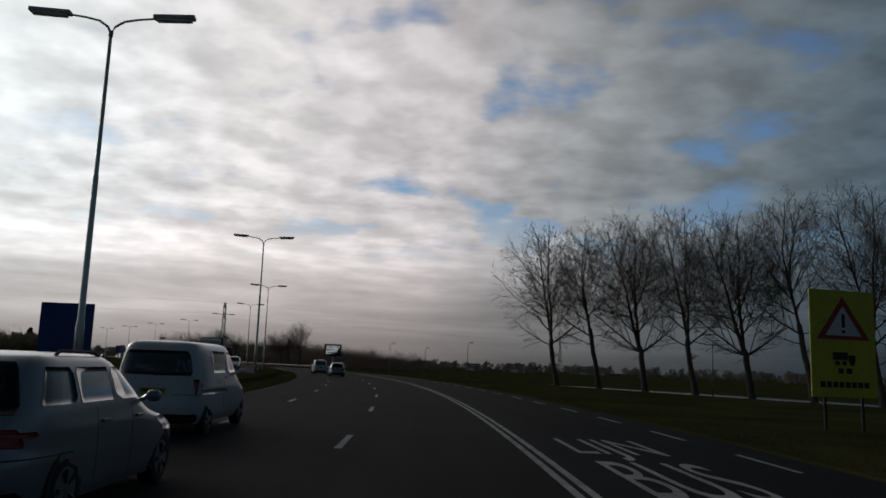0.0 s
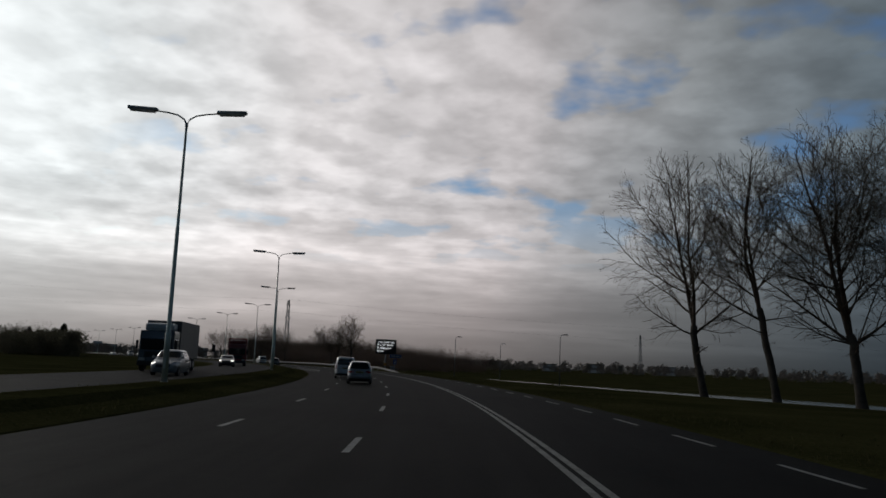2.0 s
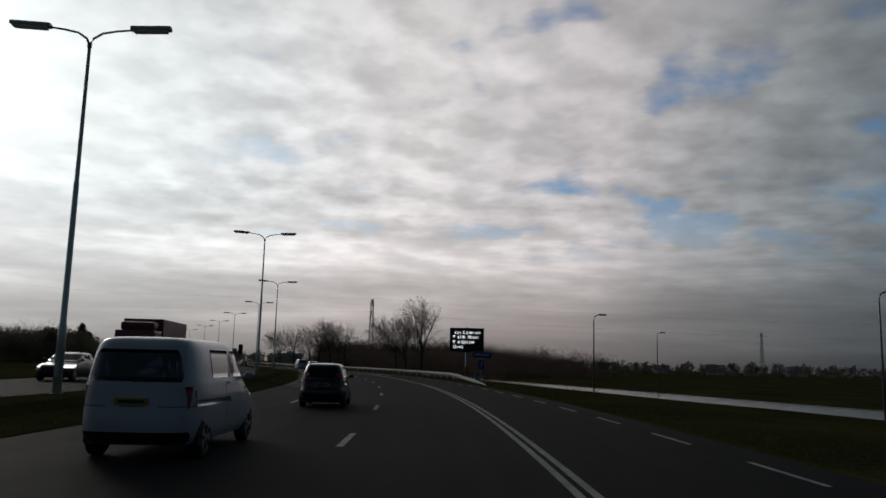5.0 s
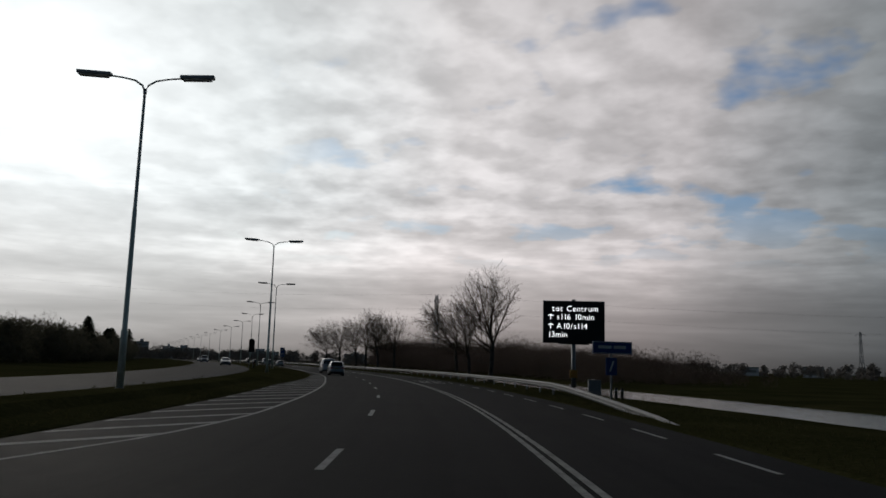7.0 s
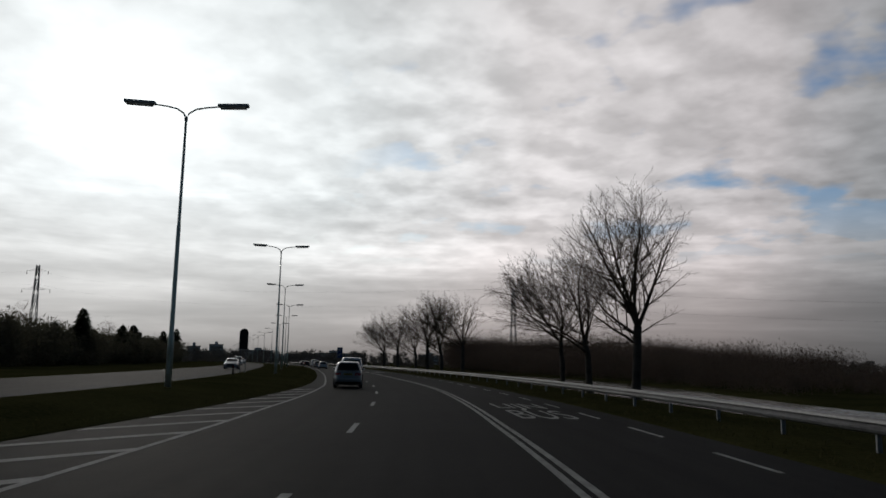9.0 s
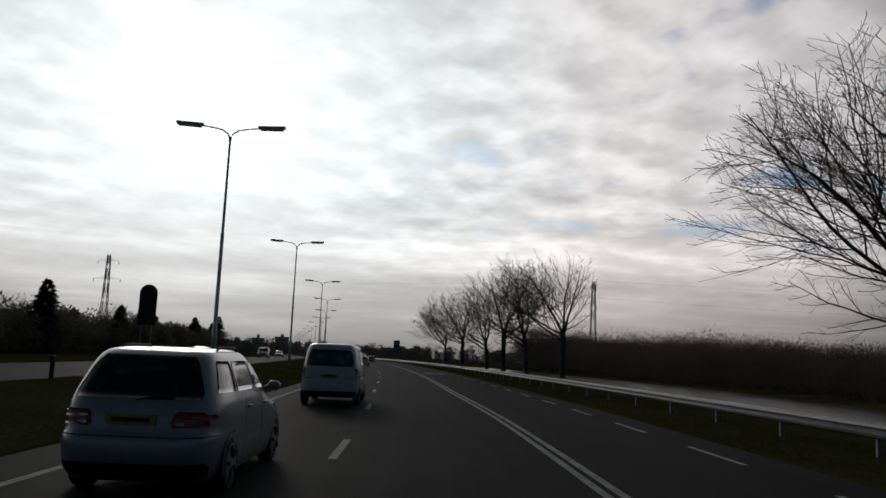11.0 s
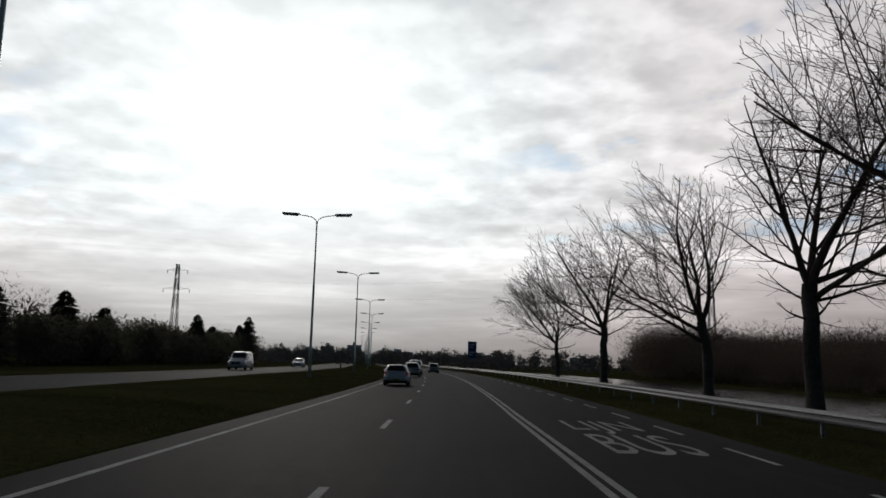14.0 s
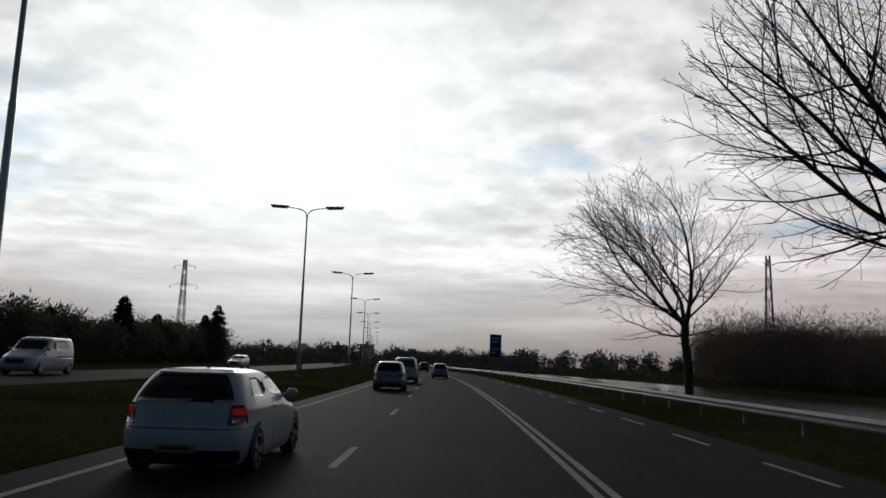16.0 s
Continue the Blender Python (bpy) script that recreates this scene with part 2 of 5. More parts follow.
GREYCAR = surface("dark_grey_paint", (0.04, 0.043, 0.05), (0.07, 0.074, 0.08), 0.35, 0.4, grain=20, patch=0.7, bump=0.01, coat=0.5)
RED_LENS = surface("red_lens", (0.22, 0.008, 0.008), (0.34, 0.015, 0.012), 0.25, grain=25, patch=2, coat=0.5)
CLEAR_LENS = surface("clear_lens", (0.45, 0.45, 0.45), (0.6, 0.6, 0.6), 0.2, 0.3, grain=25, patch=2, coat=0.5)
PLATE = surface("yellow_plate", (0.34, 0.25, 0.02), (0.44, 0.33, 0.04), 0.5, grain=20, patch=2)
BLUE = surface("sign_blue", (0.014, 0.05, 0.21), (0.022, 0.075, 0.28), 0.5, grain=10, patch=1, bump=0.03)
SIGNWHITE = surface("sign_white", (0.62, 0.62, 0.60), (0.74, 0.74, 0.72), 0.5, grain=14, patch=1.5)
YELLOW = surface("sign_yellow", (0.50, 0.46, 0.02), (0.66, 0.60, 0.04), 0.5, grain=8, patch=1, bump=0.03)
SIGNRED = surface("sign_red", (0.30, 0.02, 0.015), (0.42, 0.03, 0.02), 0.5, grain=8, patch=1)
SIGNBLACK = surface("sign_black", (0.006, 0.006, 0.007), (0.014, 0.014, 0.015), 0.6, grain=14, patch=1)
ORANGE = surface("orange_box", (0.42, 0.18, 0.02), (0.55, 0.26, 0.04), 0.6, grain=14, patch=1)
CONCRETE = surface("concrete", (0.26, 0.26, 0.25), (0.38, 0.37, 0.35), 0.85, grain=6, patch=0.6, bump=0.3)
# skyline walls, near-white because the haze before them is in this colour
HAZED_FACADE = surface("hazed_facade", (0.62, 0.62, 0.63), (0.78, 0.78, 0.79), 0.9, grain=0.5, patch=0.03)
REED = surface("dry_reed", (0.10, 0.085, 0.05), (0.24, 0.20, 0.12), 0.95, grain=3, patch=0.3)
LORRY_RED = surface("lorry_red", (0.15, 0.02, 0.02), (0.24, 0.035, 0.03), 0.45, grain=10, patch=0.6, coat=0.3)
LORRY_GREY = surface("lorry_grey", (0.07, 0.075, 0.08), (0.13, 0.135, 0.14), 0.5, grain=8, patch=0.5)
LED = glowing("white_leds", (0.92, 0.96, 1.0), 1.15)
HEADLIGHT = glowing("headlight", (1.0, 0.96, 0.88), 1.3)
BRAKE = glowing("brake_lamp", (1.0, 0.05, 0.04), 0.07)
# scrub for the distant treelines: air haze put into the colour as paleness
HAZED_SCRUB = surface("hazed_scrub", (0.19, 0.165, 0.145), (0.34, 0.30, 0.26), 0.95, grain=0.6, patch=0.05, bump=0.1, gloss=0.1)


# ---- the line of the road ----
BEND = (9.759068589918501e-15, -8.76025980845803e-12, 2.8289262317838564e-09, -4.1096435560387916e-07,
        2.8263783822163052e-05, 0.00125443397574528, 0.13267937722052733)
S_LOW, S_HIGH = -260, 1300


def heading(s):
    u = np.clip(s, 0.0, 311.6)
    return np.polyval(BEND, u) + 0.00065 * (np.clip(s, 311.6, 485.6) - 311.6)


def lay_line():
    n = S_HIGH - S_LOW + 1
    q = np.zeros((n, 2))
    zero = -S_LOW
    q[zero] = (3.581, 57.211)
    for i in range(zero + 1, n):
        a = heading(S_LOW + i - 0.5)
        q[i] = q[i - 1] + (-math.sin(a), math.cos(a))
    for i in range(zero - 1, -1, -1):
        a = heading(S_LOW + i + 0.5)
        q[i] = q[i + 1] - np.array((-math.sin(a), math.cos(a)))
    return q


LINE = lay_line()


def at(s, lat, z=0.0):
    """The place s metres along the road and lat metres to the right of the driving line."""
    u = min(max(s - S_LOW, 0.0), S_HIGH - S_LOW - 1e-6)
    i = int(u)
    p = LINE[i] + (LINE[i + 1] - LINE[i]) * (u - i)
    a = float(heading(s))
    return Vector((p[0] + lat * math.cos(a), p[1] + lat * math.sin(a), z))


def along(s, lat, z=0.0, turn=0.0):
    """A pose there, its y axis along the road."""
    p = at(s, lat, z)
    return pose(p.x, p.y, p.z, 0, 0, math.degrees(float(heading(s))) + turn)


def part(name, bm, material, parent=None, label="", smooth=False):
    """Links a bmesh as one mesh object under a thing or a part."""
    me = bpy.data.meshes.new(name)
    bm.to_mesh(me)
    bm.free()
    if smooth:
        for f in me.polygons:
            f.use_smooth = True
    me.materials.append(material)
    ob = new(name, me)
    if parent is not None:
        ob.parent = parent
    if label:
        ob["label"] = label
    return ob


def mesh_part(name, verts, faces, material, parent=None, label="", smooth=False):
    me = bpy.data.meshes.new(name)
    me.from_pydata([tuple(v) for v in verts], [], faces)
    me.update()
    if smooth:
        for f in me.polygons:
            f.use_smooth = True
    me.materials.append(material)
    ob = new(name, me)
    if parent is not None:
        ob.parent = parent
    if label:
        ob["label"] = label
    return ob


def thing(name, label, category, group="", kind="", m=None):
    ob = new(name)
    ob.empty_display_size = 0.2
    if m is not None:
        ob.matrix_world = m
    return tagged(ob, label, category, group, kind)


def box(bm, x0, x1, y0, y1, z0, z1, bevel=0.0):
    """A box in bm, its edges rounded by bevel."""
    made = bmesh.ops.create_cube(bm, size=1.0)["verts"]
    for v in made:
        v.co = Vector(((x0 + x1) / 2 + v.co.x * (x1 - x0), (y0 + y1) / 2 + v.co.y * (y1 - y0), (z0 + z1) / 2 + v.co.z * (z1 - z0)))
    if bevel:
        edges = list({e for v in made for e in v.link_edges})
        bmesh.ops.bevel(bm, geom=edges, offset=bevel, segments=2, profile=0.7, affect="EDGES")
    return bm


def tube(bm, points, radii, sides=8, caps=True):
    """A tapered tube through points."""
    rings = []
    pts = [Vector(p) for p in points]
    for i, p in enumerate(pts):
        d = (pts[min(i + 1, len(pts) - 1)] - pts[max(i - 1, 0)]).normalized()
        side = d.cross(Vector((0, 0, 1)) if abs(d.z) < 0.9 else Vector((1, 0, 0))).normalized()
        over = d.cross(side)
        r = radii[i] if hasattr(radii, "__len__") else radii
        rings.append([bm.verts.new(p + r * (math.cos(2 * math.pi * k / sides) * side + math.sin(2 * math.pi * k / sides) * over)) for k in range(sides)])
    for a, b in zip(rings, rings[1:]):
        for k in range(sides):
            bm.faces.new((a[k], a[(k + 1) % sides], b[(k + 1) % sides], b[k]))
    if caps:
        bm.faces.new(rings[0][::-1])
        bm.faces.new(rings[-1])
    return bm


def ribbon(name, s0, s1, left, right, z, material, parent=None, step=3.0, label="", kind=""):
    """A strip along the road between two offsets (numbers or functions of s) at height z, with a few mm of thickness at its rim."""
    n = max(2, int((s1 - s0) / step) + 1)
    verts, faces = [], []
    for i in range(n):
        s = s0 + (s1 - s0) * i / (n - 1)
        a = left(s) if callable(left) else left
        b = right(s) if callable(right) else right
        zz = z(s) if callable(z) else z
        verts += [at(s, a, zz), at(s, b, zz)]
    faces = [(2 * i, 2 * i + 1, 2 * i + 3, 2 * i + 2) for i in range(n - 1)]
    ob = mesh_part(name, verts, faces, material, parent, label)
    if material is ASPHALT:
        # offset across and distance along the road
        uv = ob.data.uv_layers.new(name="lane")
        for loop in ob.data.loops:
            i, side = divmod(loop.vertex_index, 2)
            s = s0 + (s1 - s0) * i / (n - 1)
            edge = right if side else left
            uv.data[loop.index].uv = (edge(s) if callable(edge) else edge, s)
    return tagged(ob, kind=kind)


def table(points):
    xs, ys = zip(*points)
    return lambda s: float(np.interp(s, xs, ys))


# offsets that change along the road
grass_left = table([(-260, -8.6), (20, -8.3), (150, -8.2), (188, -8.35), (194, -8.05), (206, -7.2), (219, -6.5), (232, -5.9), (1300, -5.75)])
road_right = table([(-260, 7.5), (30, 7.4), (60, 7.0), (90, 6.75), (150, 6.45), (1300, 6.5)])
# the lanes wander a little about the driving line
lane_shift = table([(0, 0.1), (30, 0.05), (60, 0.0), (200, 0.0), (212, 0.15), (228, 0.32), (240, 0.22), (256, -0.05), (275, 0.0), (290, 0.08), (308, -0.1), (900, -0.1)])
bank = table([(-260, 165), (-100, 122), (0, 82), (60, 57), (80, 49), (104, 40), (122, 33), (139, 26.4), (162, 21.3), (183, 19.2),
              (195, 17.9), (230, 17.4), (270, 20.5), (310, 23.5), (470, 25), (700, 28), (1300, 34)])
canal_wide = table([(-260, 13), (235, 13), (300, 20), (480, 21), (700, 16), (1300, 13)])
opp_near = table([(-260, -12.7), (190, -12.6), (235, -13.0), (290, -14.1), (350, -15.7), (900, -15.8)])
opp_far = table([(-260, -20.2), (110, -20.2), (190, -21.0), (240, -22.4), (300, -23.2), (360, -24.3), (900, -24.6)])
OPP_Z = 0.33


def build_ground():
    """Verges, median, canal banks and fields, and beyond them the flat land out to the horizon, as one sheet."""
    rows = list(range(-260, 620, 5)) + list(range(620, 1301, 20))
    verts, faces = [], []

    def deep(c):
        return float(np.interp(c, [17, 22, 30], [-0.42, -0.55, -0.82]))

    def profile(s):
        g, c, wide_ = grass_left(s), bank(s), canal_wide(s)
        near, far_, e = opp_near(s), opp_far(s), road_right(s)
        return [(-240, 0.0), (-120, 0.05), (-60, 0.1), (-33, 0.12), (far_ - 2.6, 0.28), (far_ - 0.25, OPP_Z), (far_ + 0.1, OPP_Z - 0.05),
                (near - 0.1, OPP_Z - 0.05), (near + 0.25, OPP_Z + 0.02), (near + 2.3, 0.38), (g - 1.5, 0.16), (g - 0.02, 0.03), (g + 0.12, -0.05),
                (e - 0.05, -0.05), (e + 0.2, 0.02), (e + 1.2, 0.04), (9.5, 0.07), (9.5 + 0.45 * (c - 12.0), 0.25 * deep(c)), (c - 2.5, deep(c)), (c - 0.4, -0.97), (c + 0.1, -1.08), (c + 0.6, -1.55), (c + wide_ - 0.6, -1.55),
                (c + wide_, -1.05), (c + wide_ + 1.2, -0.78), (c + wide_ + 12, -0.7), (c + wide_ + 60, -0.75), (c + 300, -0.8)]

    width = len(profile(0))
    for s in rows:
        for lat, z in profile(s):
            wob = 0.05 * noise.noise(Vector((s * 0.13, lat * 0.21, 0))) if (lat < opp_far(s) - 0.6 or lat > 8.6 or opp_near(s) + 0.6 < lat < grass_left(s) - 1) else 0.0
            verts.append(at(s, lat, z + wob))
    for i in range(len(rows) - 1):
        for k in range(width - 1):
            a = i * width + k
            faces.append((a, a + 1, a + width + 1, a + width))
    # the plain beyond
    hub = len(verts)
    verts.append(Vector((-100, 250, -1.6)))
    ring = 48
    for r in (1500.0, 4600.0):
        for k in range(ring):
            a = 2 * math.pi * k / ring
            verts.append(Vector((-100 + r * math.cos(a), 250 + r * math.sin(a), -1.6)))
    for k in range(ring):
        j = (k + 1) % ring
        faces.append((hub, hub + 1 + k, hub + 1 + j))
        faces.append((hub + 1 + k, hub + 1 + ring + k, hub + 1 + ring + j, hub + 1 + j))
    ob = mesh_part("ground", verts, faces, GRASS)
    tagged(ob, "flat winter grassland with rough verges and canal banks", "ground", kind="structure")


build_ground()
road = thing("road", "dark asphalt dual carriageway with a bus lane, white markings", "road", kind="structure")
ribbon("carriageway", -240, 900, grass_left, road_right, 0.0, ASPHALT, road)
ribbon("opposite_carriageway", -240, 900, opp_far, opp_near, OPP_Z, ASPHALT, road)
canal = ribbon("water", -260, 1300, lambda s: bank(s) - 0.3, lambda s: bank(s) + canal_wide(s) + 0.3, -1.0, WATER, step=8)
tagged(canal, "still grey canal water reflecting the sky", "water", kind="structure")


# ---- road markings ----
def mark(s0, s1, left, right, name="lane_dash", z=0.004, parent=None):
    return ribbon(name, s0, s1, left, right, z, PAINT, parent if parent is not None else road, step=1.5)


def beside(lat):
    """An offset that follows the lanes."""
    return lambda s: lat + lane_shift(s)


for lat in (1.79, 2.02):
    mark(-100, 800, beside(lat), beside(lat + 0.13), "double_line")
dash_end = table([(-10, -102), (0, 18.1), (6, 91.0), (11, 152.2), (14, 188.8), (16, 211.3), (17, 222.6), (20, 257.0), (27, 340.5), (28, 352.6), (60, 736.6)])
for k in range(-8, 50):
    far = dash_end(k)
    mark(far - 2.9, far, beside(-1.86), beside(-1.72))
bus_dash = table([(-18, -86), (0, 19.7), (12, 91.1), (33, 215.0), (41, 261.5), (120, 723.0)])
bus_edge = table([(-100, 6.5), (25, 6.4), (60, 6.0), (90, 5.75), (150, 5.4), (240, 5.38), (300, 5.5), (800, 5.5)])
for k in range(-15, 70):
    a = bus_dash(k)
    mark(a, a + 2.8, bus_edge, lambda s: bus_edge(s) + 0.12, "bus_lane_dash")
edge_lat = table([(147, -7.3), (150, -6.6), (153.5, -5.85), (157, -5.5), (161, -5.25), (206, -5.25), (220, -4.95), (232, -4.85), (250, -5.1), (800, -5.2)])
mark(147, 800, edge_lat, lambda s: edge_lat(s) + 0.14, "edge_line")


# ---- street lamps on the median ----
def street_lamp():
    lamp = thing("street_lamp", "tall grey-green double-armed street lamp on the grass median", "street lamp", "lamps along the median")
    part("base_plate", tube(bmesh.new(), [(0, 0, -0.3), (0, 0, 0.03), (0, 0, 0.05)], [0.21, 0.21, 0.15], 10), CONCRETE, lamp)
    part("mast", tube(bmesh.new(), [(0, 0, 0.05), (0, 0, 2.2), (0, 0, 2.32), (0, 0, 7.0), (0, 0, 7.1), (0, 0, 11.95)], [0.14, 0.135, 0.105, 0.09, 0.075, 0.055], 12), MAST, lamp, smooth=True)
    part("service_door", box(bmesh.new(), -0.05, 0.05, -0.15, -0.12, 0.6, 1.1, 0.008), MAST, lamp)
    part("joint", tube(bmesh.new(), [(0, 0, 11.85), (0, 0, 12.05)], [0.075, 0.075], 10), GALV, lamp)
    for side in (-1, 1):
        pts = [(0, 0, 11.95), (side * 0.12, 0, 12.2), (side * 0.42, 0, 12.40), (side * 0.9, 0, 12.50), (side * 1.5, 0, 12.57)]
        arm = part("arm", tube(bmesh.new(), pts, [0.045, 0.042, 0.04, 0.038, 0.035], 8), MAST, lamp, smooth=True)
        bm = bmesh.new()
        box(bm, min(side * 1.38, side * 2.76), max(side * 1.38, side * 2.76), -0.15, 0.15, 12.60, 12.74, 0.045)
        for v in bm.verts:
            v.co.z += 0.04 * (abs(v.co.x) - 1.38) - 0.06
        head = part("lamp_head", bm, LAMPHEAD, arm)
        bm = bmesh.new()
        box(bm, min(side * 1.5, side * 2.66), max(side * 1.5, side * 2.66), -0.12, 0.12, 12.52, 12.605, 0.03)
        for v in bm.verts:
            v.co.z += 0.04 * (abs(v.co.x) - 1.38) - 0.06
        part("diffuser", bm, DIFFUSER, arm, "pale translucent diffuser")
    return lamp


LAMPS = [(25.5, -11.0), (73.7, -11.8), (123.6, -12.1), (168.7, -11.7), (213.8, -10.5), (258.3, -9.9), (299.7, -10.9), (343.3, -10.7), (383.9, -10.8), (428.4, -11.0)]
LAMPS += [(428.4 + 43.0 * k, -11.0) for k in range(1, 11)] + [(-22.0, -11.8)]
first = street_lamp()
for i, (s, lat) in enumerate(LAMPS):
    m = along(s, lat, 0.33)
    if i == 0:
        first.matrix_world = m
    else:
        copy_thing(first, m)


# ---- bare trees ----
def tree_thing(name, label, group, data, m):
    t = thing(name, label, "tree", group, m=m)
    mesh_part("trunk", *data[0], BARK, t, smooth=True)
    mesh_part("crown", *data[1], TWIG, t)
    return t


def bare_tree(seed, height, fork, trunk_r, reach, leaders=1, splay=0.5, sweep=0.0, lean=0.0, low=0.25, droop=0.0, dense=1.0, thick=1.0, base=0.8, boughs=()):
    """A leafless tree.  The trunk divides at the fork into leaders that rise and spread by splay; limbs leave them at an
    acute angle, reach for the edge of an uneven egg of half width reach, and divide twice more into twigs.
    sweep bends everything towards -x, lean tilts the trunk that way, low lifts the lower limbs,
    droop hangs the lower twigs, base is the height of the lowest limb as a share of the fork, and
    boughs are heavy low limbs as (bearing, share of the fork height)."""
    rng = random.Random(seed)
    trunk, crown = ([], []), ([], [])
    bottom = fork * base
    middle = Vector((-sweep * height * 0.22 - lean * height * 0.45, 0, (height + bottom * 0.8) / 2))
    half = Vector((reach, reach, (height - bottom * 0.8) / 2))

    def stick(store, pts, radii, sides):
        verts, faces = store
        first_ = len(verts)
        for i, p in enumerate(pts):
            d = (pts[min(i + 1, len(pts) - 1)] - pts[max(i - 1, 0)]).normalized()
            side = d.cross(Vector((0.31, 0.2, 0.93)))
            side = side.normalized() if side.length > 1e-3 else Vector((1, 0, 0))
            over = d.cross(side)
            for q in range(sides):
                a = 2 * math.pi * q / sides
                verts.append(p + radii[i] * (math.cos(a) * side + math.sin(a) * over))
        for i in range(len(pts) - 1):
            for q in range(sides):
                a, b = first_ + i * sides + q, first_ + i * sides + (q + 1) % sides
                faces.append((a, b, b + sides, a + sides))

    def room(p, d):
        """How far the crown's egg reaches from p along d."""
        o = p - middle
        a = sum((d[k] / half[k]) ** 2 for k in range(3))
        b = sum(o[k] * d[k] / half[k] ** 2 for k in range(3))
        c = sum((o[k] / half[k]) ** 2 for k in range(3)) - 1
        root = b * b - a * c
        return max(0.0, (-b + math.sqrt(root)) / a) if root > 0 else 0.0

    STEPS, SIDES, WOB = (11, 7, 4, 2), (8, 5, 4, 3), (0.07, 0.085, 0.10, 0.10)
    END = (0.016, 0.009, 0.0065, 0.005)

    def grow(p, d, length, r, level, rise):
        n = STEPS[level]
        pts, ways = [p], [d.normalized()]
        for i in range(n):
            d = (ways[-1] + Vector((rng.gauss(0, 1), rng.gauss(0, 1), rng.gauss(0, 1))) * WOB[level] + Vector((-sweep * 0.5, 0, rise)) / n).normalized()
            pts.append(pts[-1] + d * (length / n))
            ways.append(d)
        tip = END[level] * thick
        radii = [max(tip, r + (tip - r) * (i / n) ** 0.85) for i in range(n + 1)]
        stick(crown, pts, radii, SIDES[level])
        if level == 3:
            return
        gap = (0.40, 0.27, 0.19)[level] / dense
        from_ = (0.06, 0.14, 0.10)[level]
        kids = max(2, int(length * (1 - from_) / gap))
        spin = rng.uniform(0, 6.28)
        for j in range(kids):
            f = from_ + (1 - from_) * (j + rng.random()) / kids
            i = min(int(f * n), n - 1)
            start = pts[i].lerp(pts[i + 1], f * n - i)
            ahead = ways[i]
            across_ = ahead.cross(Vector((0.13, 0.41, 0.9))).normalized()
            over = ahead.cross(across_)
            turn = spin + (2.4 * j if level == 0 else math.pi * j + rng.gauss(0, 0.55))
            side = across_ * math.cos(turn) + over * math.sin(turn)
            apart = rng.uniform(0.62, 1.0) if level == 0 else rng.uniform(0.5, 0.95)
            way_ = (ahead * math.cos(apart) + side * math.sin(apart)).normalized()
            r_kid = max(END[level + 1] * thick, radii[i] * rng.uniform(0.34, 0.55))
            if level == 0:
                far_ = room(start, way_) * rng.uniform(0.70, 1.08)
                if far_ < 0.25:
                    far_ = rng.uniform(0.25, 0.7)
                grow(start, way_, far_, r_kid, 1, 0.35)
            else:
                far_ = length * (0, 0.52, 0.55)[level] * (1.08 - 0.72 * f) * rng.uniform(0.5, 1.15)
                under = droop if start.z < middle.z else 0.0
                grow(start, way_, max(0.15, far_), r_kid, level + 1, 0.18 - under)

    # trunk
    n = 8
    pts, radii = [], []
    drift = Vector((0, 0, 0))
    for i in range(n + 1):
        f = i / n
        drift += Vector((rng.gauss(0, 0.012), rng.gauss(0, 0.012), 0)) * fork
        pts.append(Vector((-lean * fork * f, 0, -0.4 + (fork + 0.4) * f)) + drift * f)
        radii.append(trunk_r * (1.4 if i == 0 else 1.12 if i == 1 else 1.0 - 0.12 * f))
    stick(trunk, pts, radii, 12)
    crotch = pts[-1]
    # leaders
    for k in range(leaders):
        a = 6.28 * k / leaders + rng.uniform(-0.5, 0.5) + seed
        open_ = splay * (rng.uniform(0.75, 1.2) if leaders > 1 else 0.1)
        d = Vector((math.cos(a) * math.sin(open_) - lean, math.sin(a) * math.sin(open_), math.cos(open_)))
        share = 0.92 if leaders == 1 else rng.uniform(0.50, 0.68)
        length = room(crotch, d.normalized()) * (0.98 if k == 0 else rng.uniform(0.85, 1.0))
        grow(crotch - Vector((0, 0, 0.1)), d, length, trunk_r * share, 0, 0.18)
    # lower limbs on the trunk and below the leaders
    count = max(3, int(5 * dense))
    for k in range(count):
        f = base + (1.0 - base) * (k + rng.random()) / count
        start = pts[min(n, int(f * n))]
        a = 2.4 * k + seed
        way_ = Vector((math.cos(a), math.sin(a), low + rng.uniform(-0.1, 0.25))).normalized()
        grow(start, way_, max(0.8, room(start, way_) * rng.uniform(0.6, 1.0)), trunk_r * rng.uniform(0.16, 0.3), 1, 0.4)
    for a, f in boughs:
        start = pts[min(n, int(f * n))]
        way_ = Vector((math.cos(a), math.sin(a), 0.55)).normalized()
        grow(start, way_, room(start, way_) * 1.02, trunk_r * 0.40, 0, 0.3)
    return trunk, crown


ROW_LABEL = "tall bare tree in a row beside the canal"
row = [bare_tree(11, 24.2, 7.0, 0.36, 7.6, leaders=2, splay=0.20, sweep=0.12, lean=0.17, low=0.1, droop=0.35, dense=0.68, thick=2.0, base=0.5, boughs=((0.3, 0.9),)),
       bare_tree(14, 23.8, 8.4, 0.34, 6.8, leaders=2, splay=0.18, sweep=0.10, lean=0.15, low=0.1, droop=0.35, dense=0.68, thick=2.0, base=0.45, boughs=((2.6, 0.95),)),
       bare_tree(17, 24.0, 6.0, 0.40, 8.0, leaders=2, splay=0.26, sweep=0.08, lean=0.13, low=0.15, droop=0.3, dense=0.66, thick=2.0, base=0.75, boughs=((2.9, 0.9), (0.2, 0.95)))]
made = []
